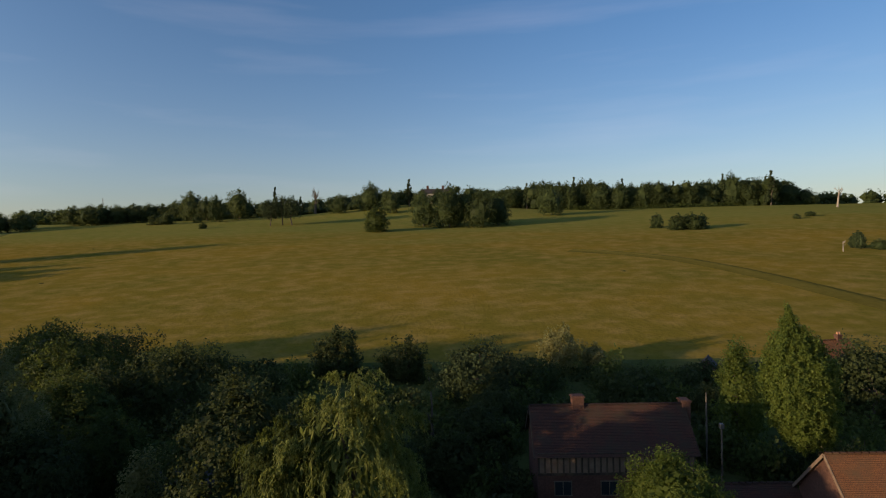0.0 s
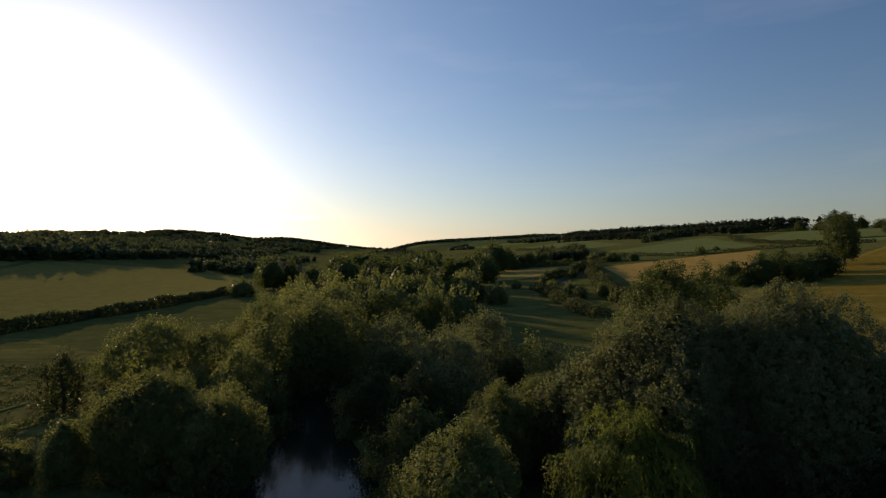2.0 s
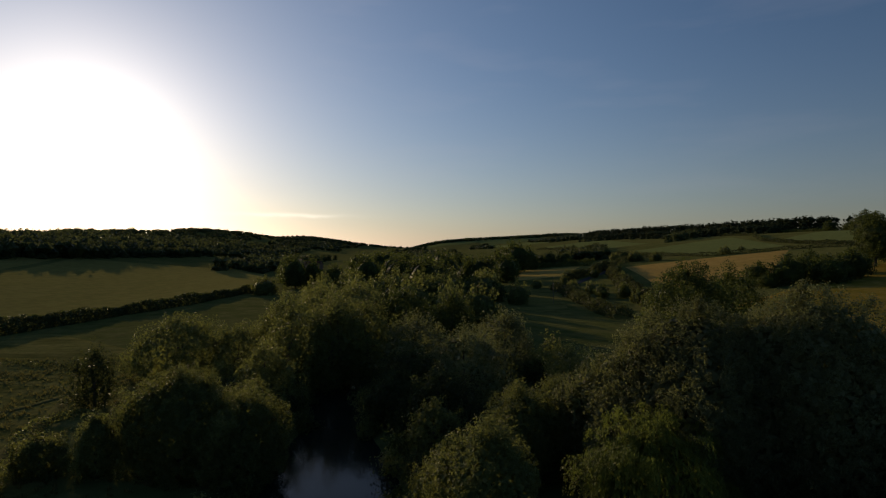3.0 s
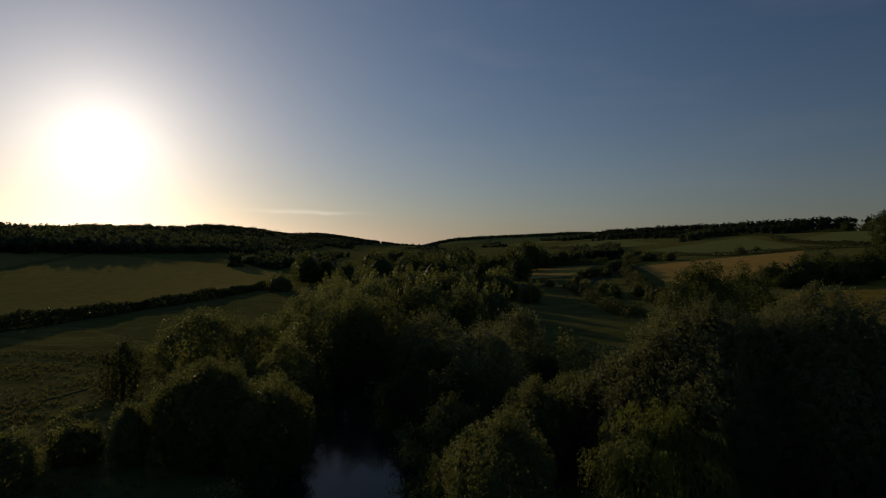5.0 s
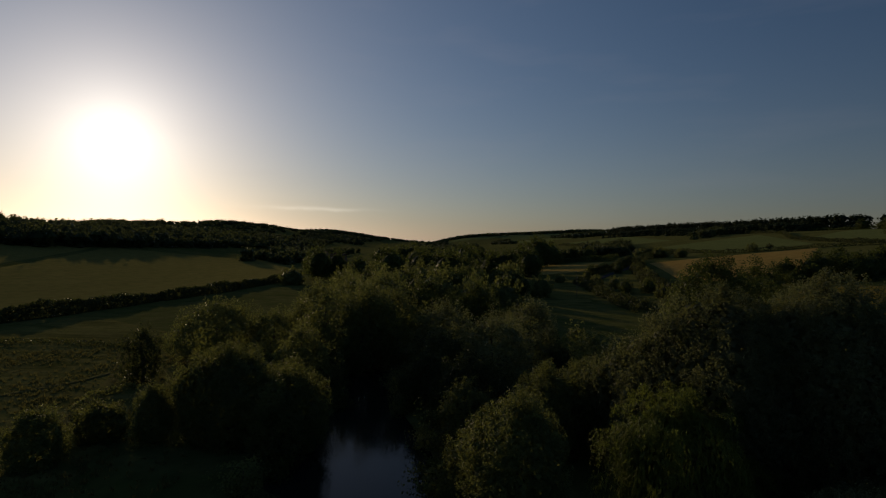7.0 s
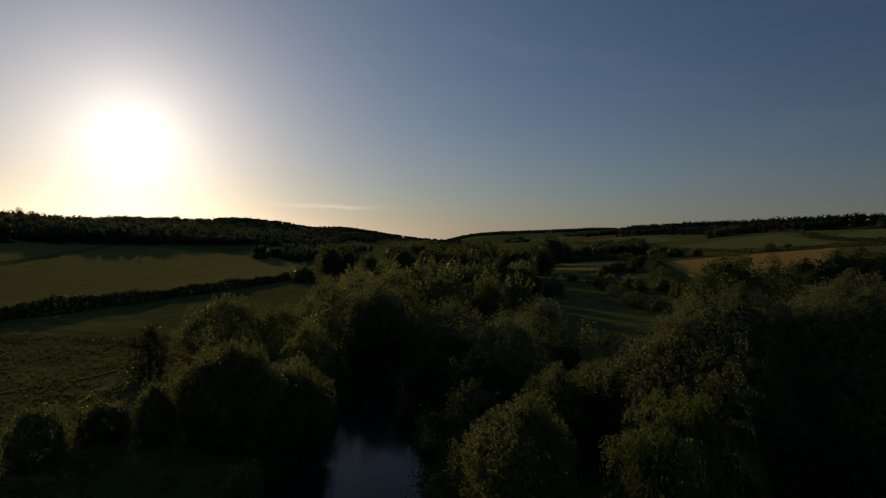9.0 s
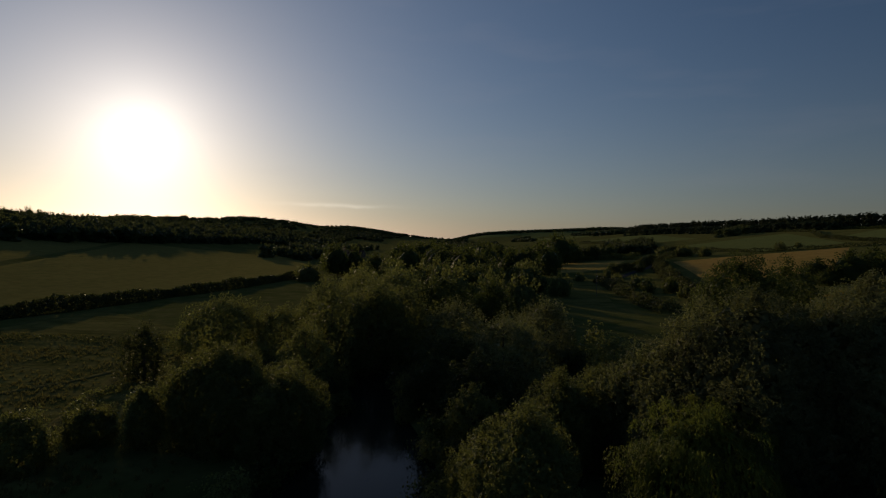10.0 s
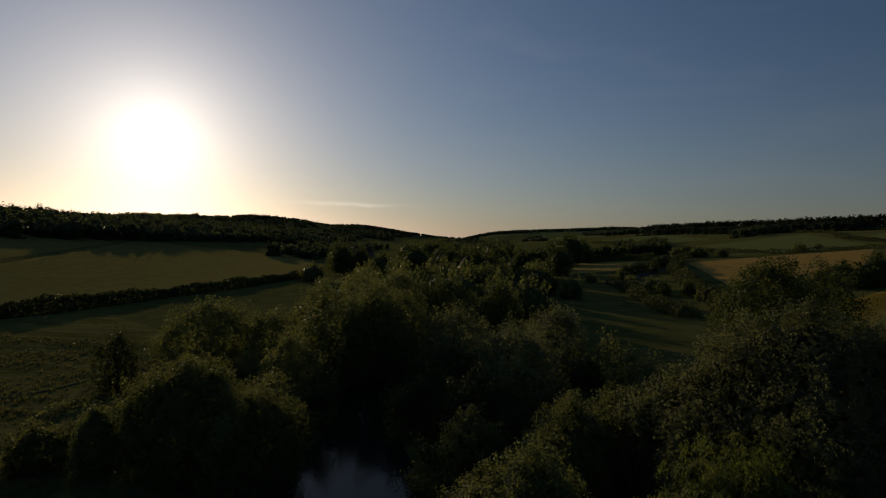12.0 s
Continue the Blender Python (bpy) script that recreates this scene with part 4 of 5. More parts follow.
def tufts(label, area, count, seed):
    """Bunches of leaning blades scattered over a rectangle of the plan."""
    g = np.random.default_rng(seed)
    x, y = g.uniform(area[0], area[1], count * 3), g.uniform(area[2], area[3], count * 3)
    drift = np.sin(0.13 * x + 0.31 * y + 2.1 * np.sin(0.09 * x - 0.06 * y)) + 0.7 * np.sin(0.37 * x - 0.19 * y + 1.7 * np.sin(0.21 * y))
    keep = np.where((drift + g.normal(size=len(x)) * 0.9 > 0.2) & (np.abs(y - river_mid(x)) > 12))[0][:count]
    x, y = x[keep], y[keep]
    at = np.repeat(np.stack([x, y, ground(x, y) + 0.12], -1), 7, 0)
    tall = np.repeat(g.uniform(0.12, 0.42, len(x)), 7)[:, None]
    spin = g.uniform(0, 2 * np.pi, len(at))
    out = np.stack([np.cos(spin), np.sin(spin), np.zeros(len(at))], -1)
    side = np.stack([-out[:, 1], out[:, 0], out[:, 2]], -1) * 0.07
    foot = at + out * g.uniform(0, 0.3, (len(at), 1))
    tip = foot + out * 0.45 * tall + np.array([0, 0, 1.0]) * tall * g.uniform(0.7, 1.2, (len(at), 1))
    fan = np.stack([foot - side, foot + side, tip + 0.4 * side, tip - 0.4 * side], 1)
    ob = new("grass_tufts", quads_mesh("grass_tufts", fan, BLADE))
    return tagged(ob, label, "grass", kind="stuff")


tufts("long dry tufts of grass across the rough meadow", (-112, -36, -96, -20), 5200, 331)

# ---- parkland and valley trees, farther off ----
oak_far = tree("oak", "lone round-headed oak on the pasture", (-50.0, 312.0), 15.2, 7.3, LEAF_OAK, 5200, (0.8, 0.5), limbs=3, bare=0.03, lobes=22, clump=18, seed=81, core=0.84, group="parkland trees")
broad = tree("lime_tree", "large round-headed parkland tree", (-7.5, 331.0), 26.5, 12.0, LEAF_WOOD, 4200, (1.1, 0.72), limbs=3, bare=0.03, lobes=30, clump=18, seed=82, core=0.81, group="parkland trees")
tall_tree = tree("elm", "tall full-crowned parkland tree", (-225.0, 447.0), 26.0, 10.0, LEAF_WOOD, 3600, (1.15, 0.76), limbs=3, bare=0.08, lobes=24, clump=18, seed=83, core=0.81, group="parkland trees")
fir = tree("fir", "dark pointed fir above the wood", (-44.0, 456.0), 23.0, 5.6, LEAF_FIR, 3000, (1.35, 0.8), limbs=0, shape="cone", bare=0.02, lobes=50, clump=14, seed=84, core=0.85, group="parkland conifers")
pine = tree("pine", "parkland pine on bare reddish trunks", (-114.0, 362.0), 20.0, 7.4, LEAF_FIR, 3600, (1.0, 0.6), limbs=3, bare=0.34, lobes=14, clump=18, seed=85, core=0.8, group="parkland conifers")
for at, scale, spin in [((10.5, 327), (0.80, 0.86), 70), ((65, 402), (0.82, 0.92), 150), ((-75, 446), (0.95, 0.87), 40), ((-99, 437), (0.62, 0.6), 90), ((22, 339), (0.7, 0.8), 200), ((-24, 338), (0.7, 0.85), 310), ((-21, 474), (0.62, 0.55), 35), ((-35, 478), (0.6, 0.5), 145), ((-9, 480), (0.6, 0.52), 255)]:
    stand(broad, at, scale, spin)
for at, scale, spin in [((-187, 410), (0.66, 0.84), 60), ((-180, 436), (1.0, 1.0), 130), ((-55, 419), (0.68, 0.77), 10), ((-205, 432), (0.7, 0.8), 220), ((-250, 470), (0.8, 0.75), 280),
                        ((-366, 352), (1.0, 0.88), 20), ((-360, 407), (0.8, 0.64), 20), ((-330, 399), (0.8, 0.62), 200), ((-112, 474), (0.9, 0.55), 80), ((-363, 396), (0.6, 0.5), 110), ((-300, 432), (0.9, 0.62), 190), ((-318, 384), (0.75, 0.6), 75), ((-331, 379), (0.7, 0.55), 15), ((-345, 402), (0.6, 0.4), 20)]:
    stand(tall_tree, at, scale, spin)
for at, scale, spin in [((-145, 420), (0.75, 1.08), 30), ((250, 452), (1.1, 1.25), 60), ((-140, 470), (0.8, 0.7), 90)]:
    stand(fir, at, scale, spin)
for at, scale, spin in [((-121, 364), (0.9, 1.02), 100), ((-128, 360), (0.8, 0.86), 220)]:
    stand(pine, at, scale, spin)
# the tops of the trees along the crest, above the river, by their place along it
RIDGE_X = (-328, -270, -239, -204, -175, -129, -100, -8, 31, 54, 71, 90, 104, 111, 122, 156, 180, 199, 212, 224, 237, 246, 262)
RIDGE_TOP = (48, 52, 56, 59, 57, 59, 62, 69, 63, 66, 70, 67, 72, 73, 67, 64, 63, 64.5, 67, 61, 63, 56, 46)


def crest_tree_height(x, y):
    f = 485.0 / math.hypot(x, y)
    return max(5.0, 22.0 + (float(np.interp(x * f, RIDGE_X, RIDGE_TOP)) - 22.0) / f - height(x, y))


# the front row of the wood on the crest, and of the trees along the western top
g = np.random.default_rng(41)
for k in range(42):
    f = k / 41
    x = 22.0 + 280.0 * f
    y = 484.0 - 14.0 * math.sin(3.1 * f) + g.uniform(-6, 6)
    pick = (broad, tall_tree, broad, tall_tree, broad, fir)[k % 6]
    w = g.uniform(0.72, 1.0)
    stand(pick, (x, y), (w, g.uniform(0.86, 1.04) * crest_tree_height(x, y) / {broad: 26.5, tall_tree: 26.0, fir: 22.0}[pick]), g.uniform(0, 360))
for k in range(9):
    w = g.uniform(0.8, 1.05)
    stand((tall_tree, broad)[k % 2], (-322 + 10.5 * k, 440 + 4.2 * k + g.uniform(-5, 5)), (w, g.uniform(0.6, 0.72)), g.uniform(0, 360))
bush_far = tree("hawthorn", "dense rounded hawthorn bush on the pasture", (102.5, 292.5), 7.4, 3.3, LEAF_WOOD, 1800, (0.75, 0.45), limbs=2, bare=0.0, lobes=12, clump=18, seed=86, core=0.84, category="shrub", group="pasture bushes")
for at, scale, spin in [((109, 281), (1.35, 1.05), 20), ((116, 281), (1.5, 1.1), 130), ((122, 283), (1.2, 1.0), 250), ((150, 202), (0.85, 0.5), 170), ((156, 203), (0.8, 0.55), 80),
                        ((-222, 402), (2.0, 1.15), 0), ((-232, 404), (1.6, 1.0), 90), ((-200, 406), (1.0, 0.9), 210), ((-170, 352), (0.8, 0.5), 60), ((205, 330), (0.9, 0.4), 10), ((190, 318), (0.6, 0.4), 140)]:
    stand(bush_far, at, scale, spin)
tree("yew", "dark smooth egg-shaped yew alone on the pasture", (145, 206), 6.6, 2.6, LEAF_FIR, 4000, (0.5, 0.26), limbs=2, bare=0.0, lobes=16, clump=18, seed=93, core=0.9)
# the hedgerow clump and the leaning field tree beside it
tree("oak", "field oak with a lifted crown beside a thicket", (-217, 214), 25.4, 7.2, LEAF_OAK, 8500, (0.7, 0.45), bare=0.14, lobes=26, clump=20, seed=87, core=0.84)
thick = tree("thorn_thicket", "sunlit green thorn thicket at the field edge", (-198, 158), 12.0, 7.4, LEAF_OAK, 3600, (0.75, 0.48), limbs=2, bare=0.0, lobes=18, clump=20, seed=88, core=0.84, category="shrub", group="field edge thicket")
for at, scale, spin in [((-190, 168), (1.1, 0.9), 60), ((-192, 180), (0.85, 0.95), 150), ((-204, 150), (0.8, 0.8), 220), ((-196, 148), (0.6, 0.5), 20), ((-204, 172), (0.9, 1.0), 290), ((-204, 190), (0.9, 0.9), 110)]:
    stand(thick, at, scale, spin)

# valley trees along the river
val_a = tree("willow", "round willow along the far river", (-262, -54.8), 8.8, 6.8, LEAF_SALLOW, 2400, (0.9, 0.5), limbs=2, bare=0.0, lobes=18, clump=18, seed=91, core=0.84, group="valley trees")
val_b = tree("alder", "tall dark alder along the far river", (-300, -47), 19.0, 8.6, LEAF_OAK, 2100, (1.15, 0.75), limbs=2, bare=0.03, lobes=18, clump=18, seed=92, core=0.84, group="valley trees")
for at, scale, spin in [((-417, 104), (1.4, 1.35), 10), ((-330, -9), (0.95, 0.95), 60), ((-300, 8), (1.15, 0.95), 120), ((-259, 25), (1.05, 0.86), 200), ((-326, 52), (1.1, 0.9), 280), ((-295, 57), (1.0, 0.75), 330),
                        ((-220, -10), (0.8, 0.66), 45), ((-299, -26), (0.95, 0.72), 90), ((-310, -40), (0.8, 0.9), 130), ((-430, 90), (1.2, 1.15), 170), ((-440, 118), (1.1, 1.05), 250), ((-360, 30), (1.1, 0.9), 30),
                        ((-400, 10), (1.2, 0.95), 75), ((-380, 60), (1.0, 0.85), 140), ((-350, -60), (1.0, 0.85), 190), ((-450, -20), (1.2, 1.0), 230), ((-480, 40), (1.3, 0.95), 300), ((-520, 0), (1.3, 1.0), 350),
                        ((-560, 60), (1.3, 0.9), 20), ((-340, 75), (0.8, 0.6), 15)]:
    stand(val_b, at, scale, spin)
for at, scale, spin in [((-199, 13), (1.05, 1.5), 40), ((-148, 27), (0.8, 1.4), 100), ((-170, 8), (1.2, 1.5), 160), ((-178, -8), (1.1, 1.45), 220), ((-205, 0), (1.1, 1.4), 280), ((-235, 5), (1.2, 1.6), 320), ((-160, 20), (0.9, 1.4), 10),
                        ((-230, -25), (1.0, 1.3), 70), ((-250, -15), (1.1, 1.4), 130), ((-190, -20), (1.0, 1.2), 190), ((-215, 22), (1.0, 1.4), 250), ((-240, 30), (0.9, 1.3), 300), ((-280, 30), (1.2, 1.6), 350), ((-160, -18), (1.1, 1.35), 33), ((-222, 42), (1.0, 1.5), 80), ((-207, 52), (0.7, 1.1), 140), ((-238, 45), (1.0, 1.35), 210), ((-255, 48), (1.0, 1.4), 260)]:
    stand(val_a, at, scale, spin)

# the full tree belt on the valley floor
for at, scale, spin in [((-300, -8), (1.12, 1.0), 0), ((-430, -4), (1.15, 1.03), 67), ((-430, 4), (1.15, 1.15), 134), ((-340, 6), (1.12, 1.0), 201), ((-390, 14), (1.12, 1.0), 268),
                        ((-390, 18), (1.09, 0.97), 335), ((-300, 20), (1.04, 0.93), 42), ((-250, 19), (1.1, 0.98), 109), ((-428, 43), (1.15, 1.12), 176), ((-338, 39), (1.11, 1.0), 243),
                        ((-387, 52), (1.04, 0.93), 310), ((-386, 57), (1.04, 0.93), 17), ((-297, 47), (1.02, 0.91), 84), ((-296, 53), (1.1, 0.98), 151), ((-383, 77), (1.01, 0.9), 218),
                        ((-382, 82), (1.08, 0.97), 285), ((-332, 77), (1.07, 0.96), 352), ((-190, 5), (0.8, 0.63), 0), ((-225, 10), (0.67, 0.53), 97), ((-190, 13), (0.79, 0.62), 194),
                        ((-224, 20), (0.7, 0.56), 291), ((-189, 22), (0.81, 0.64), 28), ((-203, 28), (0.69, 0.55), 125), ((-223, 36), (0.71, 0.56), 222), ((-222, 41), (0.68, 0.53), 319),
                        ((-221, 46), (0.63, 0.5), 56)]:
    stand(val_b, at, scale, spin)

# bushes and small trees between the lane, the ditch and the corn
for k, (x, y) in enumerate([(-283, 96), (-262, 94), (-234, 92), (-213, 88), (-279, 80), (-243, 113), (-284, 129), (-209, 96), (-193, 94), (-318, 142), (-322, 112), (-306, 122), (-262, 119), (-226, 104), (-248, 88)]):
    stand((val_a, val_b)[k % 4 == 3], (x, y), (0.34 + 0.14 * math.sin(2.1 * k) ** 2, 0.5 + 0.22 * math.cos(1.3 * k) ** 2) if k % 4 != 3 else (0.38, 0.33), 61 * k)
for k, (x, y, w, q) in enumerate([(-478, 118, 1.15, 1.25), (-470, 130, 0.7, 0.65), (-462, 142, 0.75, 0.7), (-452, 154, 0.7, 0.62), (-492, 108, 0.8, 0.7)]):
    stand(val_b, (x, y), (w, q), 75 * k)
for k, (x, y) in enumerate([(-548, 484), (-524, 486), (-506, 488), (-482, 494), (-462, 496), (-444, 500), (-420, 503), (-402, 506)]):
    stand(val_b, (x, y), (0.75 + 0.12 * (k % 3), 0.62 + 0.09 * (k % 2) - 0.12 * (k % 3 == 1)), 80 * k)
for at, scale, spin in [((-367, 243), (0.62, 0.72), 30), ((-384, 267), (0.4, 0.45), 120), ((-390, 187), (0.9, 0.95), 60), ((-372, 193), (0.7, 0.8), 200), ((-405, 178), (0.7, 0.9), 310)]:
    stand(val_a, at, scale, spin)
# single trees on the southern skyline
for k, (x, y, w, q) in enumerate([(-626, -478, 0.9, 0.62), (-671, -476, 0.8, 0.95), (-640, -480, 0.7, 0.5), (-774, -478, 0.8, 0.55), (-984, -522, 0.9, 0.6), (-1126, -529, 1.2, 0.72), (-1338, -582, 1.5, 0.85), (-1310, -575, 1.4, 0.8)]):
    stand(val_b, (x, y), (w, q), 50 * k)

# bare dead trees on the pasture
rng = np.random.default_rng(5)


def dead_tree(at, h, spread, count, label, lean=0.1, mat=None):
    bm = bmesh.new()
    knee = Vector((lean * h * 0.5, 0, 0.45 * h))
    tube(bm, (0, 0, -0.5), knee, 0.055 * h, 0.038 * h, 8)
    tube(bm, knee, (lean * h, 0.1, 0.9 * h), 0.038 * h, 0.012 * h, 7)
    root = new("dead_tree")
    root.location = (at[0], at[1], height(*at) - 0.05)
    part("trunk", bm, mat or DEAD_WOOD, root)
    for k in range(count):
        f = rng.uniform(0.4, 0.85)
        ang = rng.uniform(0, 6.28)
        s = Vector((lean * h * f, 0, f * h))
        q = s + Vector((spread * math.cos(ang), spread * math.sin(ang), h * rng.uniform(0.08, 0.3)))
        bm = bmesh.new()
        tube(bm, s, q, 0.02 * h, 0.007 * h, 6)
        tube(bm, s.lerp(q, 0.6), s.lerp(q, 0.8) + Vector((0, 0, 0.12 * h)), 0.01 * h, 0.004 * h, 5)
        part("limb", bm, mat or DEAD_WOOD, root)
    return tagged(root, label, "tree")


dead_tree((268.5, 401.5), 14.5, 3.0, 7, "bleached bare dead tree on the skyline")
dead_tree((134.4, 198.2), 4.4, 0.8, 4, "broken pale dead stump on the pasture", 0.0)
dead_tree((-125, 462), 21, 3.5, 12, "grey leafless tree between evergreens", 0.04, BARK)


# ---- woods and hedges ----
def wood(name, label, line, depth, count, h, r, mat, seed, per=230, size=1.7, category="wood", tops=None, facets=(2, 6), low=0.8, inside=0.88):
    """Many trees of a far wood along a line on the plan, as one thing: full round crowns close to one another."""
    g = np.random.default_rng(seed)
    pts = np.array(line, float)
    fans = []
    for k in range(count):
        u = g.uniform(0, len(pts) - 1)
        i = min(int(u), len(pts) - 2)
        p = pts[i] * (1 - u + i) + pts[i + 1] * (u - i) + g.uniform(-0.5, 0.5, 2) * depth
        hh, rr = h * g.uniform(low, 1.9 - low), r * g.uniform(0.75, 1.2)
        if tops:
            hh = min(hh, tops(*p) * g.uniform(0.84, 1.0))
        z = height(*p)
        lob = np.array([(g.normal() * 0.32 * rr, g.normal() * 0.32 * rr, hh * q, min(0.5 * hh, rr * g.uniform(0.5, 0.7))) for q in (0.2, 0.45, 0.65, 0.8)])
        lob[:, 2] = np.minimum(lob[:, 2], hh - lob[:, 3])
        lob = np.concatenate([lob, [(0, 0, 0.05 * hh, min(0.5 * hh, (0.7 if tops else 1.15) * rr))]])
        c, d = crown_points(g, lob, int(0.21 * per), 4)
        c = c + np.array([p[0], p[1], z])
        fans.append(leaf_quads(g, c, d, 1.2 * size, size, None, 0.3))
        fans += [core_quads(p[0] + a, p[1] + b, z + c, inside * q, inside * q, *facets) for a, b, c, q in lob]
    ob = new(name, quads_mesh(name, np.concatenate(fans), mat))
    return tagged(ob, label, category, kind="stuff")


wood("far_wood", "dark even-topped plantation along the northern hilltop", [(-575, 512), (-760, 500), (-1000, 470), (-1330, 520)], 40, 330, 20, 7.4, LEAF_FIR, 101, 400, 1.6, low=0.9, inside=0.62)
wood("far_wood", "dark dense plantation on the hillside shoulder", [(-600, 480), (-800, 440), (-1100, 420)], 30, 150, 13, 6, LEAF_FIR, 102, 420, 1.4, low=0.88, inside=0.62)
wood("far_wood", "broadleaf wood behind the pasture crest", [(8, 508), (70, 492), (130, 484), (230, 472), (296, 500)], 30, 80, 24, 11, LEAF_WOOD, 103, 1300, 1.15, tops=crest_tree_height, facets=(4, 7), inside=0.74)
wood("far_wood", "dark fir plantation behind the pasture crest", [(110, 512), (250, 505)], 30, 30, 27, 6, LEAF_FIR, 104, 500, 1.1, tops=crest_tree_height)
wood("far_wood", "line of trees along the western hilltop", [(-450, 560), (-330, 520), (-260, 515), (-210, 495)], 24, 55, 18, 10, LEAF_WOOD, 105, 1100, 1.15, tops=crest_tree_height, facets=(4, 7), inside=0.74)
wood("far_wood", "trees behind the parkland drive", [(-190, 505), (-95, 528), (30, 530)], 26, 55, 18, 10, LEAF_WOOD, 106, 1100, 1.15, tops=crest_tree_height, facets=(4, 7), inside=0.74)
wood("far_wood", "low dark trees beyond the eastern crest", [(290, 520), (420, 500), (560, 470)], 30, 30, 12, 9, LEAF_WOOD, 107, 500, 1.2)
wood("far_wood", "thicket of young trees along the whole crest", [(-460, 565), (-330, 520), (-230, 496), (-150, 496), (-60, 524), (30, 524)], 16, 110, 9, 7, LEAF_WOOD, 115, 360, 1.1, tops=crest_tree_height)
wood("far_wood", "dark hanging wood covering the southern hillside", [(-330, -285), (-520, -270), (-800, -275), (-1300, -290)], 110, 330, 13, 9, LEAF_WOOD, 108, 620, 1.2, inside=0.72)
wood("far_wood", "dark wood over the upper southern slope", [(-420, -320), (-700, -330), (-1000, -400), (-1500, -430), (-2000, -460)], 120, 220, 11, 11, LEAF_WOOD, 121, 300, 1.5, inside=0.74)
wood("far_wood", "dark wood over the lower southern slope", [(-720, -215), (-1000, -225), (-1500, -260), (-2100, -340)], 130, 220, 11, 11, LEAF_WOOD, 122, 300, 1.5, inside=0.74)
wood("far_wood", "edge of the southern wood above the green field", [(-230, -262), (-340, -240), (-450, -222), (-560, -206), (-700, -205)], 16, 90, 10, 8, LEAF_WOOD, 118, 700, 1.05, inside=0.72)
wood("far_wood", "wooded crest of the southern ridge", [(-470, -385), (-720, -385), (-870, -430), (-1000, -510), (-1400, -525), (-1800, -560), (-2300, -560)], 60, 340, 12, 10, LEAF_WOOD, 109, 330, 1.6, inside=0.72)
wood("far_wood", "trees along the foot of the southern slope", [(-450, -120), (-560, -110), (-750, -120), (-1000, -100)], 46, 100, 11, 7, LEAF_WOOD, 110, 600, 1.1, inside=0.72)
wood("far_wood", "trees scattered over the far valley floor", [(-480, 20), (-700, 40), (-1000, 90), (-1500, 110)], 110, 150, 13, 8, LEAF_WOOD, 111, 560, 1.2, inside=0.72)
wood("far_wood", "far woods on the spur that closes the valley", [(-2520, 130), (-2490, 260), (-2480, 420), (-2490, 600), (-2490, 800), (-2300, 900)], 210, 420, 13, 12, LEAF_WOOD, 112, 110, 3.0, low=0.86)
wood("far_wood", "far woods on the head of the southern ridge", [(-3000, 50), (-2990, -120), (-2960, -300), (-2900, -470), (-2600, -520)], 160, 260, 12, 12, LEAF_WOOD, 123, 100, 3.0, low=0.86)
wood("far_wood", "hazy woods over the far southern valley side", [(-1700, -230), (-2100, -260), (-2500, -230), (-2880, -200), (-2950, -330)], 170, 300, 13, 12, LEAF_WOOD, 124, 120, 2.6, low=0.86)
wood("far_wood", "belt of woods below the far northern ridge", [(-1330, 470), (-1600, 520), (-1870, 560), (-2200, 640)], 90, 170, 13, 10, LEAF_WOOD, 125, 150, 2.0)
wood("far_wood", "hedgerow trees across the far valley fields", [(-1500, 300), (-1800, 300), (-2050, 330), (-2200, 420)], 30, 70, 10, 8, LEAF_WOOD, 126, 150, 2.0)
wood("far_wood", "trees filling the far valley mouth", [(-1400, 130), (-1800, 120), (-2300, 100)], 130, 150, 12, 9, LEAF_WOOD, 127, 150, 2.0)
wood("far_wood", "far woods on the closing southern spur", [(-2300, -540), (-2700, -450), (-3150, -330)], 110, 150, 12, 13, LEAF_WOOD, 113, 150, 3.0)
wood("far_wood", "row of trees crossing the valley by a meadow", [(-468, 98), (-476, 150), (-462, 190), (-540, 200), (-640, 215)], 16, 60, 11, 6, LEAF_WOOD, 114, 900, 1.0, inside=0.7)
wood("far_wood", "small copse on the slope between crop fields", [(-600, 235), (-650, 262), (-720, 268)], 14, 26, 8, 6, LEAF_WOOD, 116, 700, 1.1, inside=0.7)
wood("far_wood", "dark copse on the slope below the plantation", [(-640, 352), (-690, 395), (-735, 440)], 14, 24, 11, 6.5, LEAF_WOOD, 119, 700, 1.1, inside=0.7)


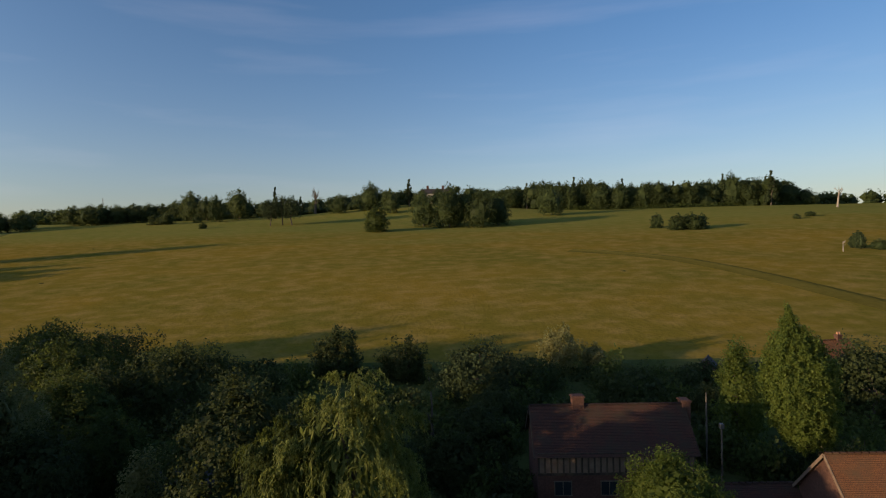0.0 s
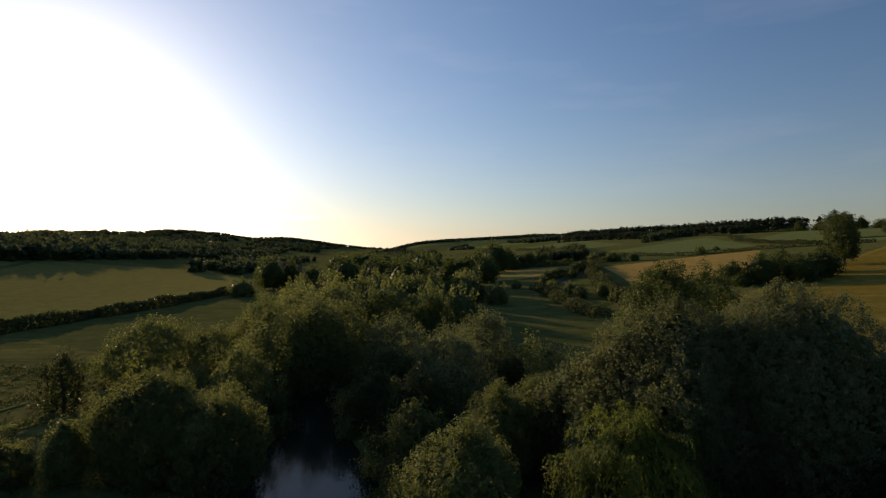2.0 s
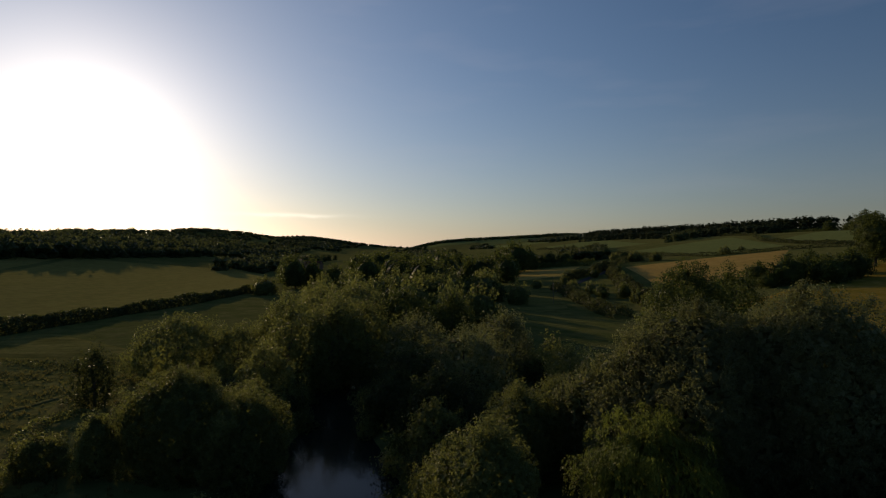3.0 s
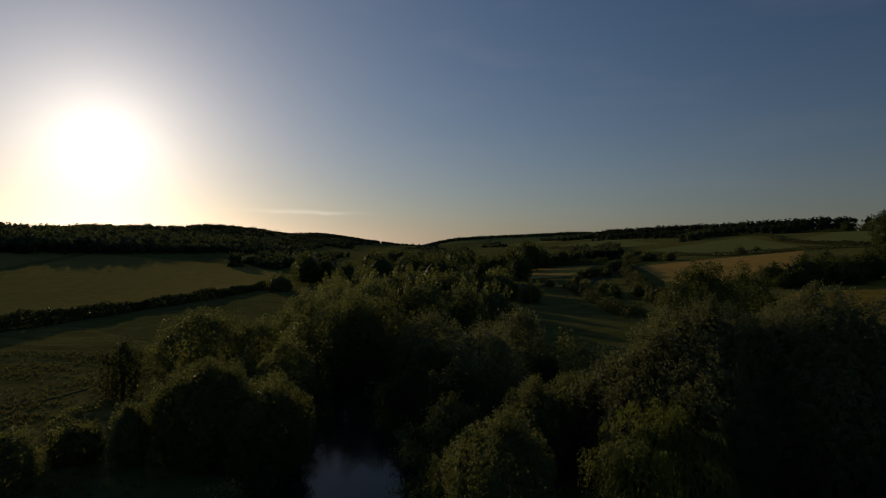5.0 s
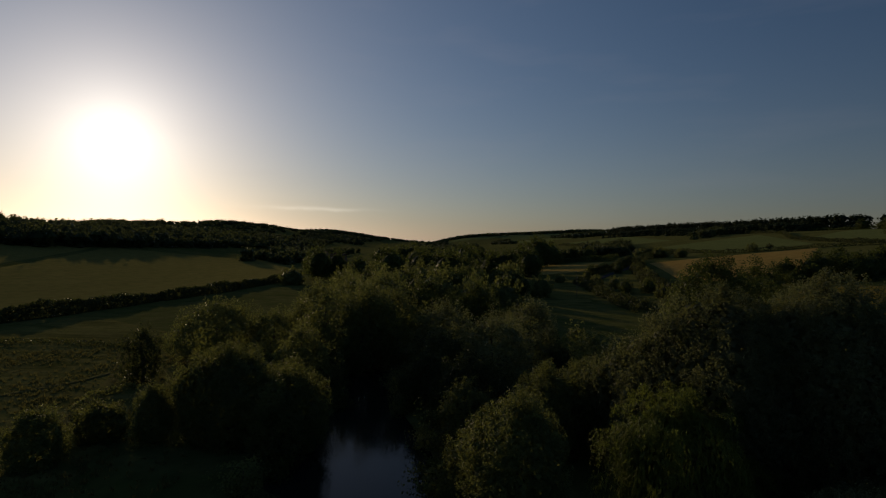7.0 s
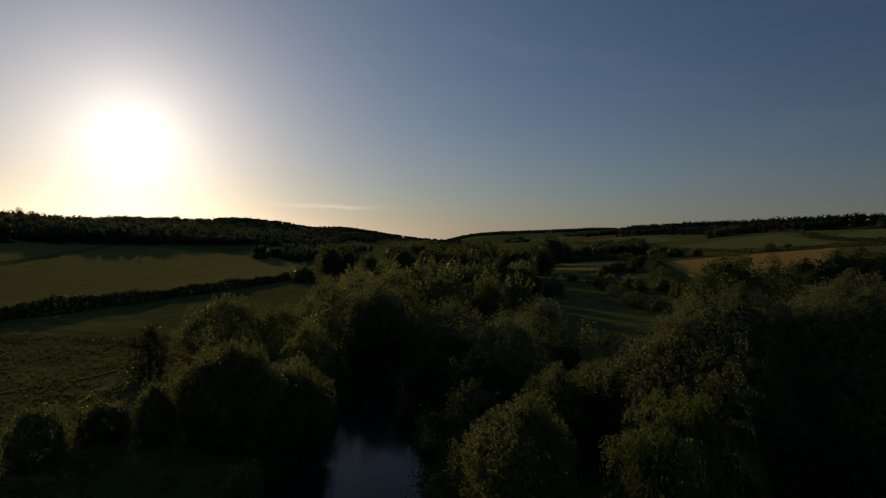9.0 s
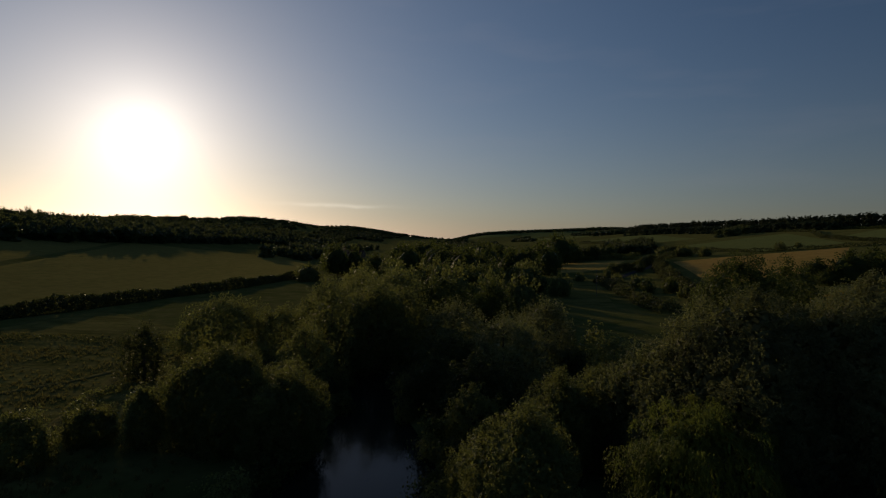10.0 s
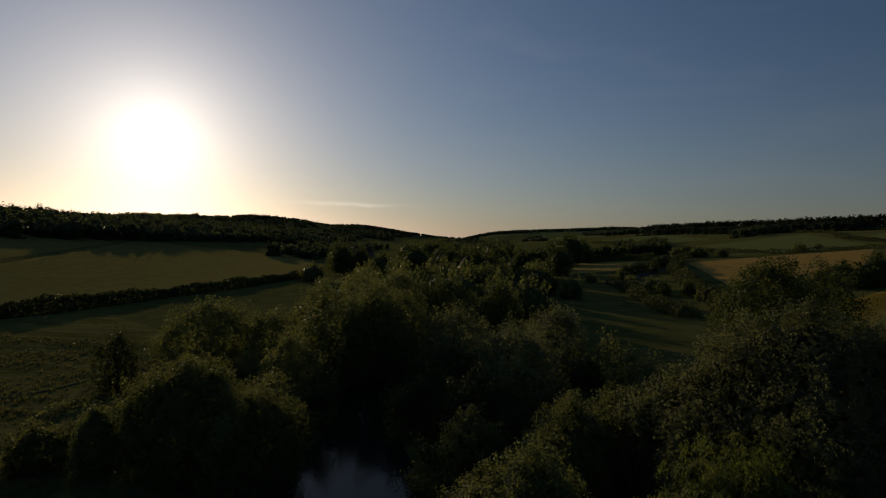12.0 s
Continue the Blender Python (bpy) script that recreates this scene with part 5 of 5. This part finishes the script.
def hedge(label, line, h, w, mat, seed, density=9.0, size=0.55, name="hedge"):
    """A hedge along a line: leaf sprays heaped in uneven humps."""
    g = np.random.default_rng(seed)
    pts = np.array(line, float)
    seg = np.linalg.norm(np.diff(pts, axis=0), axis=1)
    total = seg.sum()
    count = int(total * density * h * 1.1)
    s = np.sort(g.uniform(0, total, count))
    cum = np.concatenate([[0], np.cumsum(seg)])
    mid = np.stack([np.interp(s, cum, pts[:, k]) for k in (0, 1)], -1)
    hump = 0.82 + 0.2 * np.sin(s / 6.1 + seed) * np.sin(s / 13.7 + 2) + 0.1 * np.sin(s / 2.3) * np.sin(s / 0.9 + seed)
    ang = g.uniform(-0.2, np.pi + 0.2, count)
    i = np.clip(np.searchsorted(cum, s) - 1, 0, len(seg) - 1)
    d = (np.diff(pts, axis=0) / seg[:, None])[i]
    side = np.stack([-d[:, 1], d[:, 0]], -1)
    off = 0.5 * w * hump * np.cos(ang) * g.uniform(0.85, 1.1, count)
    xy = mid + side * off[:, None]
    z = ground(xy[:, 0], xy[:, 1]) + np.maximum(0.1, h * hump * np.sin(ang) * g.uniform(0.7, 1.02, count))
    facing = np.concatenate([side * np.cos(ang)[:, None], np.sin(ang)[:, None]], -1)
    fan = leaf_quads(g, np.concatenate([xy, z[:, None]], -1), facing, size, size * 0.8)
    ob = new(name, quads_mesh(name, fan, mat))
    return tagged(ob, label, "hedge", kind="stuff")


hedge("dark field hedge below the southern slope", [(-60, -112), (-110, -100), (-151, -90), (-215, -75), (-290, -62)], 4.0, 6.5, LEAF_DARK, 201, 26, 0.7)
hedge("thick hedge bordering the corn field", [(-165, 88), (-190, 97), (-246, 113), (-315, 137), (-352, 152)], 5.6, 8.0, LEAF_DARK, 202, 20, 0.7)
hedge("overgrown hedge beside the lane", [(-158, 73), (-172, 73), (-198, 77), (-240, 84), (-272, 87)], 4.6, 7.0, LEAF_DARK, 203, 16, 0.62)
hedge("bushes along a ditch in the meadow", [(-305, 104), (-320, 118), (-330, 130), (-365, 154)], 6.0, 7.5, LEAF_DARK, 204, 22, 0.7)
hedge("hedge climbing from the lane", [(-350, 150), (-380, 166), (-396, 186), (-420, 212)], 5.0, 6.0, LEAF_DARK, 217, 9, 0.7)
hedge("hedge between corn and crop fields", [(-540, 236), (-450, 222), (-365, 227), (-345, 284), (-300, 318)], 3.4, 4.0, LEAF_DARK, 205, 8, 0.7)
hedge("hedge across the hillside", [(-322, 308), (-400, 324), (-468, 346), (-570, 410), (-690, 452)], 3.5, 4.5, LEAF_DARK, 206, 7, 0.9)
hedge("hedge below a crop field", [(-430, 206), (-540, 222), (-650, 258), (-900, 256)], 4.5, 6.0, LEAF_DARK, 207, 6, 1.0)
hedge("hedge along the hay meadow", [(-404, 160), (-440, 142), (-458, 108)], 5.5, 7.0, LEAF_OAK, 208, 7, 0.9)
hedge("low rushy ditch across the rough meadow", [(-104, -92), (-107, -75), (-107, -67), (-106.3, -60.6), (-104.3, -54), (-101, -46)], 1.3, 2.2, LEAF_DARK, 209, 24, 0.32)
hedge("low scrub along the foot of the crest wood", [(70, 474), (120, 466), (180, 458), (300, 476)], 4.0, 8.0, LEAF_OAK, 219, 9, 1.1)
hedge("hedge along the western hilltop", [(-620, 476), (-560, 482), (-500, 490), (-400, 506), (-330, 516)], 4.0, 6.0, LEAF_OAK, 221, 10, 0.9)
hedge("dark hedge behind the farm", [(-30, 84), (-5, 80), (20, 79), (60, 80), (110, 82)], 1.9, 3.4, LEAF_DARK, 210, 26, 0.4)
hedge("dark hedge by the pasture foot", [(-120, 88), (-90, 84), (-62, 82), (-30, 84)], 2.8, 4.5, LEAF_DARK, 211, 22, 0.5)
hedge("dark tussocks at the river side", [(-60, -36), (-66, -40), (-72, -41), (-76, -38)], 1.2, 2.6, LEAF_SALLOW, 212, 40, 0.34)
for k, (x, y) in enumerate([(48, 166), (-137, 172), (60, 330), (-180, 260)]):
    stand(shrub_dark, (x, y), (0.28, 0.12), 70 * k)


# ---- buildings ----
TILE_DARK = tiled("weathered_clay_tile", (0.10, 0.036, 0.02), (0.065, 0.026, 0.017), (0.05, 0.034, 0.02))
TILE_ORANGE = tiled("orange_clay_tile", (0.25, 0.098, 0.032), (0.18, 0.07, 0.026), (0.13, 0.07, 0.03))
BRICK = rough_solid("old_brick", (0.085, 0.042, 0.03), (0.125, 0.062, 0.045), 6.0)
PLASTER = rough_solid("cream_infill_plaster", (0.15, 0.10, 0.07), (0.22, 0.155, 0.105), 2.0)
OAK_BEAM = rough_solid("dark_oak_beam", (0.05, 0.035, 0.025), (0.10, 0.075, 0.05), 4.0, 0.8, 0.4, 0.02, (1, 1, 0.2))
WHITE_PAINT = rough_solid("white_painted_board", (0.68, 0.64, 0.58), (0.8, 0.77, 0.72), 3.0, 0.5, 0.1, 0.01)
STONE = rough_solid("pale_stone", (0.42, 0.36, 0.26), (0.52, 0.45, 0.33), 1.0)
FELT = rough_solid("grey_roof_felt", (0.07, 0.06, 0.06), (0.11, 0.095, 0.095), 3.0)
CLAY_POT = rough_solid("clay_pot", (0.40, 0.18, 0.10), (0.48, 0.24, 0.14), 5.0)
STEEL = rough_solid("dull_steel", (0.14, 0.14, 0.145), (0.2, 0.2, 0.205), 4.0, 0.5, 0.1, 0.005, (1, 1, 1), 0.8)
POLE_WOOD = rough_solid("tarred_pole", (0.10, 0.08, 0.06), (0.17, 0.14, 0.11), 3.0, 0.8, 0.4, 0.01, (1, 1, 0.2))
GLASS, n, l, b = material("window_glass")
b.inputs["Base Color"].default_value = (0.02, 0.025, 0.03, 1)
b.inputs["Roughness"].default_value = 0.06


def slope_bm(eave_a, eave_b, top_a, top_b, course=0.13, thick=0.05):
    """One roof slope as overlapping courses of tiles, with its texture in metres."""
    bm = bmesh.new()
    uv = bm.loops.layers.uv.new("UVMap")
    ea, eb, ta, tb = (Vector(p) for p in (eave_a, eave_b, top_a, top_b))
    rise = (ta - ea).length
    up = (ta - ea).cross(eb - ea).normalized()
    if up.z < 0:
        up = -up
    rows = max(4, int(rise / course))
    cols = 12
    for k in range(rows):
        f0, f1 = k / rows, (k + 1) / rows
        for c in range(cols):
            g0, g1 = c / cols, (c + 1) / cols
            sag = [0.05 * math.sin(3.1 * g) * math.sin(math.pi * f) for g in (g0, g1) for f in (f0, f1)]
            p = [ea.lerp(eb, g0).lerp(ta.lerp(tb, g0), f0), ea.lerp(eb, g1).lerp(ta.lerp(tb, g1), f0),
                 ea.lerp(eb, g1).lerp(ta.lerp(tb, g1), f1), ea.lerp(eb, g0).lerp(ta.lerp(tb, g0), f1)]
            low = [p[0] + up * (thick - sag[0]), p[1] + up * (thick - sag[2])]
            high = [p[2] + up * (0.01 - sag[3]), p[3] + up * (0.01 - sag[1])]
            quad = [bm.verts.new(q) for q in (*low, *high)]
            face = bm.faces.new(quad)
            length = (eb - ea).length
            for loop, (u, v) in zip(face.loops, ((g0, f0), (g1, f0), (g1, f1), (g0, f1))):
                loop[uv].uv = (u * length, v * rise)
            foot = [bm.verts.new(q - up * (thick - 0.01)) for q in low]
            bm.faces.new((foot[0], foot[1], quad[1], quad[0]))
    bmesh.ops.remove_doubles(bm, verts=bm.verts, dist=0.002)
    bmesh.ops.recalc_face_normals(bm, faces=bm.faces)
    return bm


def window(root, x, z, w, h, y, out, frame_mat, name="window"):
    """A casement window in a wall at y; out is -1 or 1, the side that it faces."""
    pane = part(name, box((w, 0.04, h), (x, y + out * 0.02, z)), GLASS, root)
    for s in (-1, 1):
        part("jamb", box((0.07, 0.09, h + 0.12), (x + s * (w / 2 + 0.02), y + out * 0.04, z), 0.008), frame_mat, pane)
        part("rail", box((w + 0.16, 0.09, 0.07), (x, y + out * 0.04, z + s * (h / 2 + 0.02)), 0.008), frame_mat, pane)
    part("mullion", box((0.05, 0.07, h), (x, y + out * 0.05, z), 0.006), frame_mat, pane)


def chimney(root, x, y, z0, z1, w=0.8, d=0.6, pots=2):
    stack = part("chimney", box((w, d, z1 - z0), (x, y, (z0 + z1) / 2), 0.02), BRICK, root)
    part("cap", box((w + 0.16, d + 0.16, 0.14), (x, y, z1 - 0.12), 0.02), BRICK, stack)
    for k in range(pots):
        bm = bmesh.new()
        px = x + (k - (pots - 1) / 2) * 0.34
        tube(bm, (px, y, z1 - 0.02), (px, y, z1 + 0.34), 0.13, 0.11, 10)
        part("pot", bm, CLAY_POT, stack)


def building(name, label, at, length, depth, eave, ridge, spin, wall, tile, over=0.3, category="house", base=0.0, barge=None):
    """Walls, gables and a two-sloped tiled roof; the ridge runs along local x. Returns the thing's root."""
    root = new(name)
    root.matrix_world = pose(at[0], at[1], height(*at) + base, 0, 0, spin)
    hl, hd = length / 2, depth / 2
    t = 0.28
    for s in (-1, 1):
        part("wall", box((length, t, eave + 0.6), (0, s * (hd - t / 2), eave / 2 - 0.3)), wall, root)
        part("end_wall", box((t, depth - 2 * t - 0.01, eave + 0.6), (s * (hl - t / 2), 0, eave / 2 - 0.3)), wall, root)
        bm = bmesh.new()
        x0, x1 = s * hl, s * (hl - t)
        tri = [(-hd + 0.06, eave), (hd - 0.06, eave), (0, ridge - 0.12)]
        va = [bm.verts.new((x0, p, q)) for p, q in tri]
        vb = [bm.verts.new((x1, p, q)) for p, q in tri]
        bm.faces.new(va)
        bm.faces.new(vb[::-1])
        for i in range(3):
            bm.faces.new((va[i], va[(i + 1) % 3], vb[(i + 1) % 3], vb[i]))
        bmesh.ops.recalc_face_normals(bm, faces=bm.faces)
        part("gable", bm, wall, root)
        drop = over * (ridge - eave) / hd
        ex = hl + 0.25
        part("roof_slope", slope_bm((-ex, s * (hd + over), eave - drop), (ex, s * (hd + over), eave - drop), (-ex, 0, ridge), (ex, 0, ridge)), tile, root)
        rake = math.atan2(ridge - eave, hd)
        run = math.hypot(hd + over, ridge - eave + drop)
        for q in (-1, 1):
            turn = pose(0, 0, 0, math.degrees(-s * rake), 0, 0)
            part("bargeboard", box((0.05, run, 0.2), (q * (ex + 0.03), s * (hd + over) / 2, (ridge + eave - drop) / 2 - 0.06), 0.0, turn), barge or OAK_BEAM, root)
    bm = bmesh.new()
    for k in range(int(length / 0.45)):
        x = -hl - 0.2 + (k + 0.5) * (length + 0.4) / int(length / 0.45)
        tube(bm, (x - 0.22, 0, ridge + 0.03), (x + 0.2, 0, ridge + 0.02), 0.12, 0.105, 8)
    part("ridge_tiles", bm, tile, root)
    return tagged(root, label, category)


farm = building("farmhouse", "old timber-framed farmhouse under a steep dark clay-tile roof", (11.9, 47.0), 12.6, 6.0, 4.2, 7.15, 0, BRICK, TILE_DARK)
front = -3.0
for k in range(26):
    x = -6.2 + k * 0.496
    part("infill_panel", box((0.36, 0.05, 1.55), (x + 0.245, front - 0.02, 3.35)), PLASTER, farm) if k < 25 else None
    part("stud", box((0.13, 0.11, 1.6), (x, front - 0.04, 3.35), 0.01), OAK_BEAM, farm)
for z in (2.5, 4.1):
    part("rail_beam", box((12.6, 0.14, 0.2), (0, front - 0.05, z), 0.015), OAK_BEAM, farm)
for x, z, w, h in ((-4.3, 1.35, 1.3, 1.1), (-0.6, 1.35, 1.3, 1.1), (3.9, 1.35, 1.3, 1.1)):
    window(farm, x, z, w, h, front - 0.06, -1, POLE_WOOD)
door = part("door", box((0.95, 0.07, 2.0), (1.5, front - 0.03, 1.0), 0.01), OAK_BEAM, farm)
part("doorhead", box((1.2, 0.16, 0.14), (1.5, front - 0.06, 2.1), 0.01), OAK_BEAM, door)
chimney(farm, -2.4, 0.1, 6.4, 8.0, 1.0, 0.8, 0)
chimney(farm, 6.7, 0.2, 0.0, 7.5, 0.7, 1.0, 0)

barn = building("barn", "brick barn with a sunlit orange clay-tile roof", (32.2, 36.6), 17.0, 6.2, 3.7, 7.0, 0, BRICK, TILE_ORANGE, 0.35, "barn", barge=PLASTER)
window(barn, -3.0, 2.0, 1.0, 0.9, -3.1, -1, OAK_BEAM)
part("door", box((2.6, 0.08, 2.7), (1.5, -3.14, 1.35), 0.01), OAK_BEAM, barn)

out = building("outbuilding", "low brick outbuilding with a dark tiled roof", (20.4, 40.2), 6.0, 3.2, 2.2, 3.4, 0, BRICK, TILE_DARK, 0.2, "outbuilding")
part("door", box((0.9, 0.07, 1.9), (-1.0, -1.62, 0.95), 0.01), OAK_BEAM, out)
cot = building("cottage", "cottage roof of orange tiles beyond the garden trees", (48.0, 73.5), 5.2, 4.6, 3.7, 6.3, 12, BRICK, TILE_ORANGE)
chimney(cot, 1.3, 0.0, 5.4, 7.0, 0.7, 0.5)
window(cot, -1.0, 2.0, 1.0, 1.0, -2.32, -1, WHITE_PAINT)
summer = building("summerhouse", "small white-gabled garden building among dark trees", (34.4, 78.6), 2.4, 1.8, 1.9, 2.9, 64, PLASTER, FELT, 0.2, "outbuilding")
window(summer, 0.0, 1.2, 0.6, 0.6, -0.92, -1, WHITE_PAINT)
shed = building("garden_shed", "weathered garden shed with a grey felt roof", (-23.8, 44.4), 4.6, 3.0, 2.2, 3.0, 25, OAK_BEAM, FELT, 0.2, "shed")
part("door", box((0.8, 0.06, 1.8), (0.4, -1.54, 0.9), 0.01), POLE_WOOD, shed)

hall = building("country_house", "pale stone country house between parkland trees", (-24.0, 500.0), 26.0, 12.0, 9.5, 14.0, 8, STONE, FELT, 0.3, "house")
for k in range(7):
    for z in (2.4, 6.6):
        window(hall, -10.8 + k * 3.6, z, 1.4, 2.2, -6.02, -1, WHITE_PAINT)
chimney(hall, -7.0, 0.0, 13.0, 17.0, 2.0, 1.2, 3)
chimney(hall, 7.0, 0.0, 13.0, 17.0, 2.0, 1.2, 3)

for k, (at, size, spin) in enumerate([((-505, 128), (14, 8), 20), ((-560, -70), (16, 8), 70), ((-640, -95), (12, 7), 30)]):
    far_house = building("farm_cottage", "far pale cottage among valley trees", at, size[0], size[1], 5.0, 8.5, spin, PLASTER, TILE_DARK)
    for q in (-3.5, 0.0, 3.5):
        window(far_house, q, 2.6, 1.2, 1.2, -size[1] / 2 - 0.02, -1, WHITE_PAINT)
    chimney(far_house, 2.0, 0.0, 8.0, 10.0)


def pole(name, label, at, h, arms):
    root = new(name)
    root.location = (at[0], at[1], height(*at))
    bm = bmesh.new()
    tube(bm, (0, 0, -0.4), (0, 0, h), 0.1, 0.065, 10)
    part("pole", bm, POLE_WOOD, root)
    for k in range(arms):
        part("crossarm", box((1.3, 0.1, 0.1), (0, 0.1, h - 0.25 - 0.4 * k), 0.01), POLE_WOOD, root)
        for x in (-0.55, -0.2, 0.2, 0.55):
            bm = bmesh.new()
            tube(bm, (x, 0.1, h - 0.2 - 0.4 * k), (x, 0.1, h - 0.05 - 0.4 * k), 0.04, 0.03, 8)
            part("insulator", bm, WHITE_PAINT, root)
    return tagged(root, label, "pole")


pole("telegraph_pole", "plain dark telegraph pole behind the farmhouse", (21.9, 50.5), 7.0, 0)
lampost = pole("lamp_post", "grey post with a box lantern in the farmyard", (20.9, 45.4), 5.9, 0)
part("lantern", box((0.34, 0.34, 0.42), (0, 0, 5.75), 0.03), STEEL, lampost)
pole("telegraph_pole", "wooden telegraph pole with crossarm by the meadow", (-206, 66), 8.0, 1)
pole("telegraph_pole", "wooden telegraph pole with crossarm by the meadow", (-245, 78), 8.0, 1)

mast = new("radio_mast")
mast.location = (-470, 700, height(-470, 700))
for s in (-1, 1):
    for q in (-1, 1):
        bm = bmesh.new()
        tube(bm, (1.2 * s, 1.2 * q, 0), (0.4 * s, 0.4 * q, 38), 0.14, 0.10, 6)
        part("leg", bm, POLE_WOOD, mast)
for k in range(9):
    z = 3 + 4 * k
    w = 2.4 - 0.16 * k
    part("brace", box((w, w, 0.12), (0, 0, z)), POLE_WOOD, mast)
tagged(mast, "thin lattice radio mast on the skyline", "mast")


def van(at, spin):
    root = new("van")
    root.matrix_world = pose(at[0], at[1], height(*at), 0, 0, spin)
    part("body", box((5.0, 1.95, 1.7), (0, 0, 1.3), 0.2), WHITE_PAINT, root)
    part("windscreen", box((0.06, 1.6, 0.7), (2.5, 0, 1.7)), GLASS, root)
    for x in (-1.6, 1.6):
        for y in (-0.9, 0.9):
            bm = bmesh.new()
            tube(bm, (x, y - 0.12, 0.34), (x, y + 0.12, 0.34), 0.34, 0.34, 14)
            part("wheel", bm, OAK_BEAM, root)
    return tagged(root, "white van parked by the far hay meadow", "van")


van((-508, 112), 100)
van((-520, 108), 60)
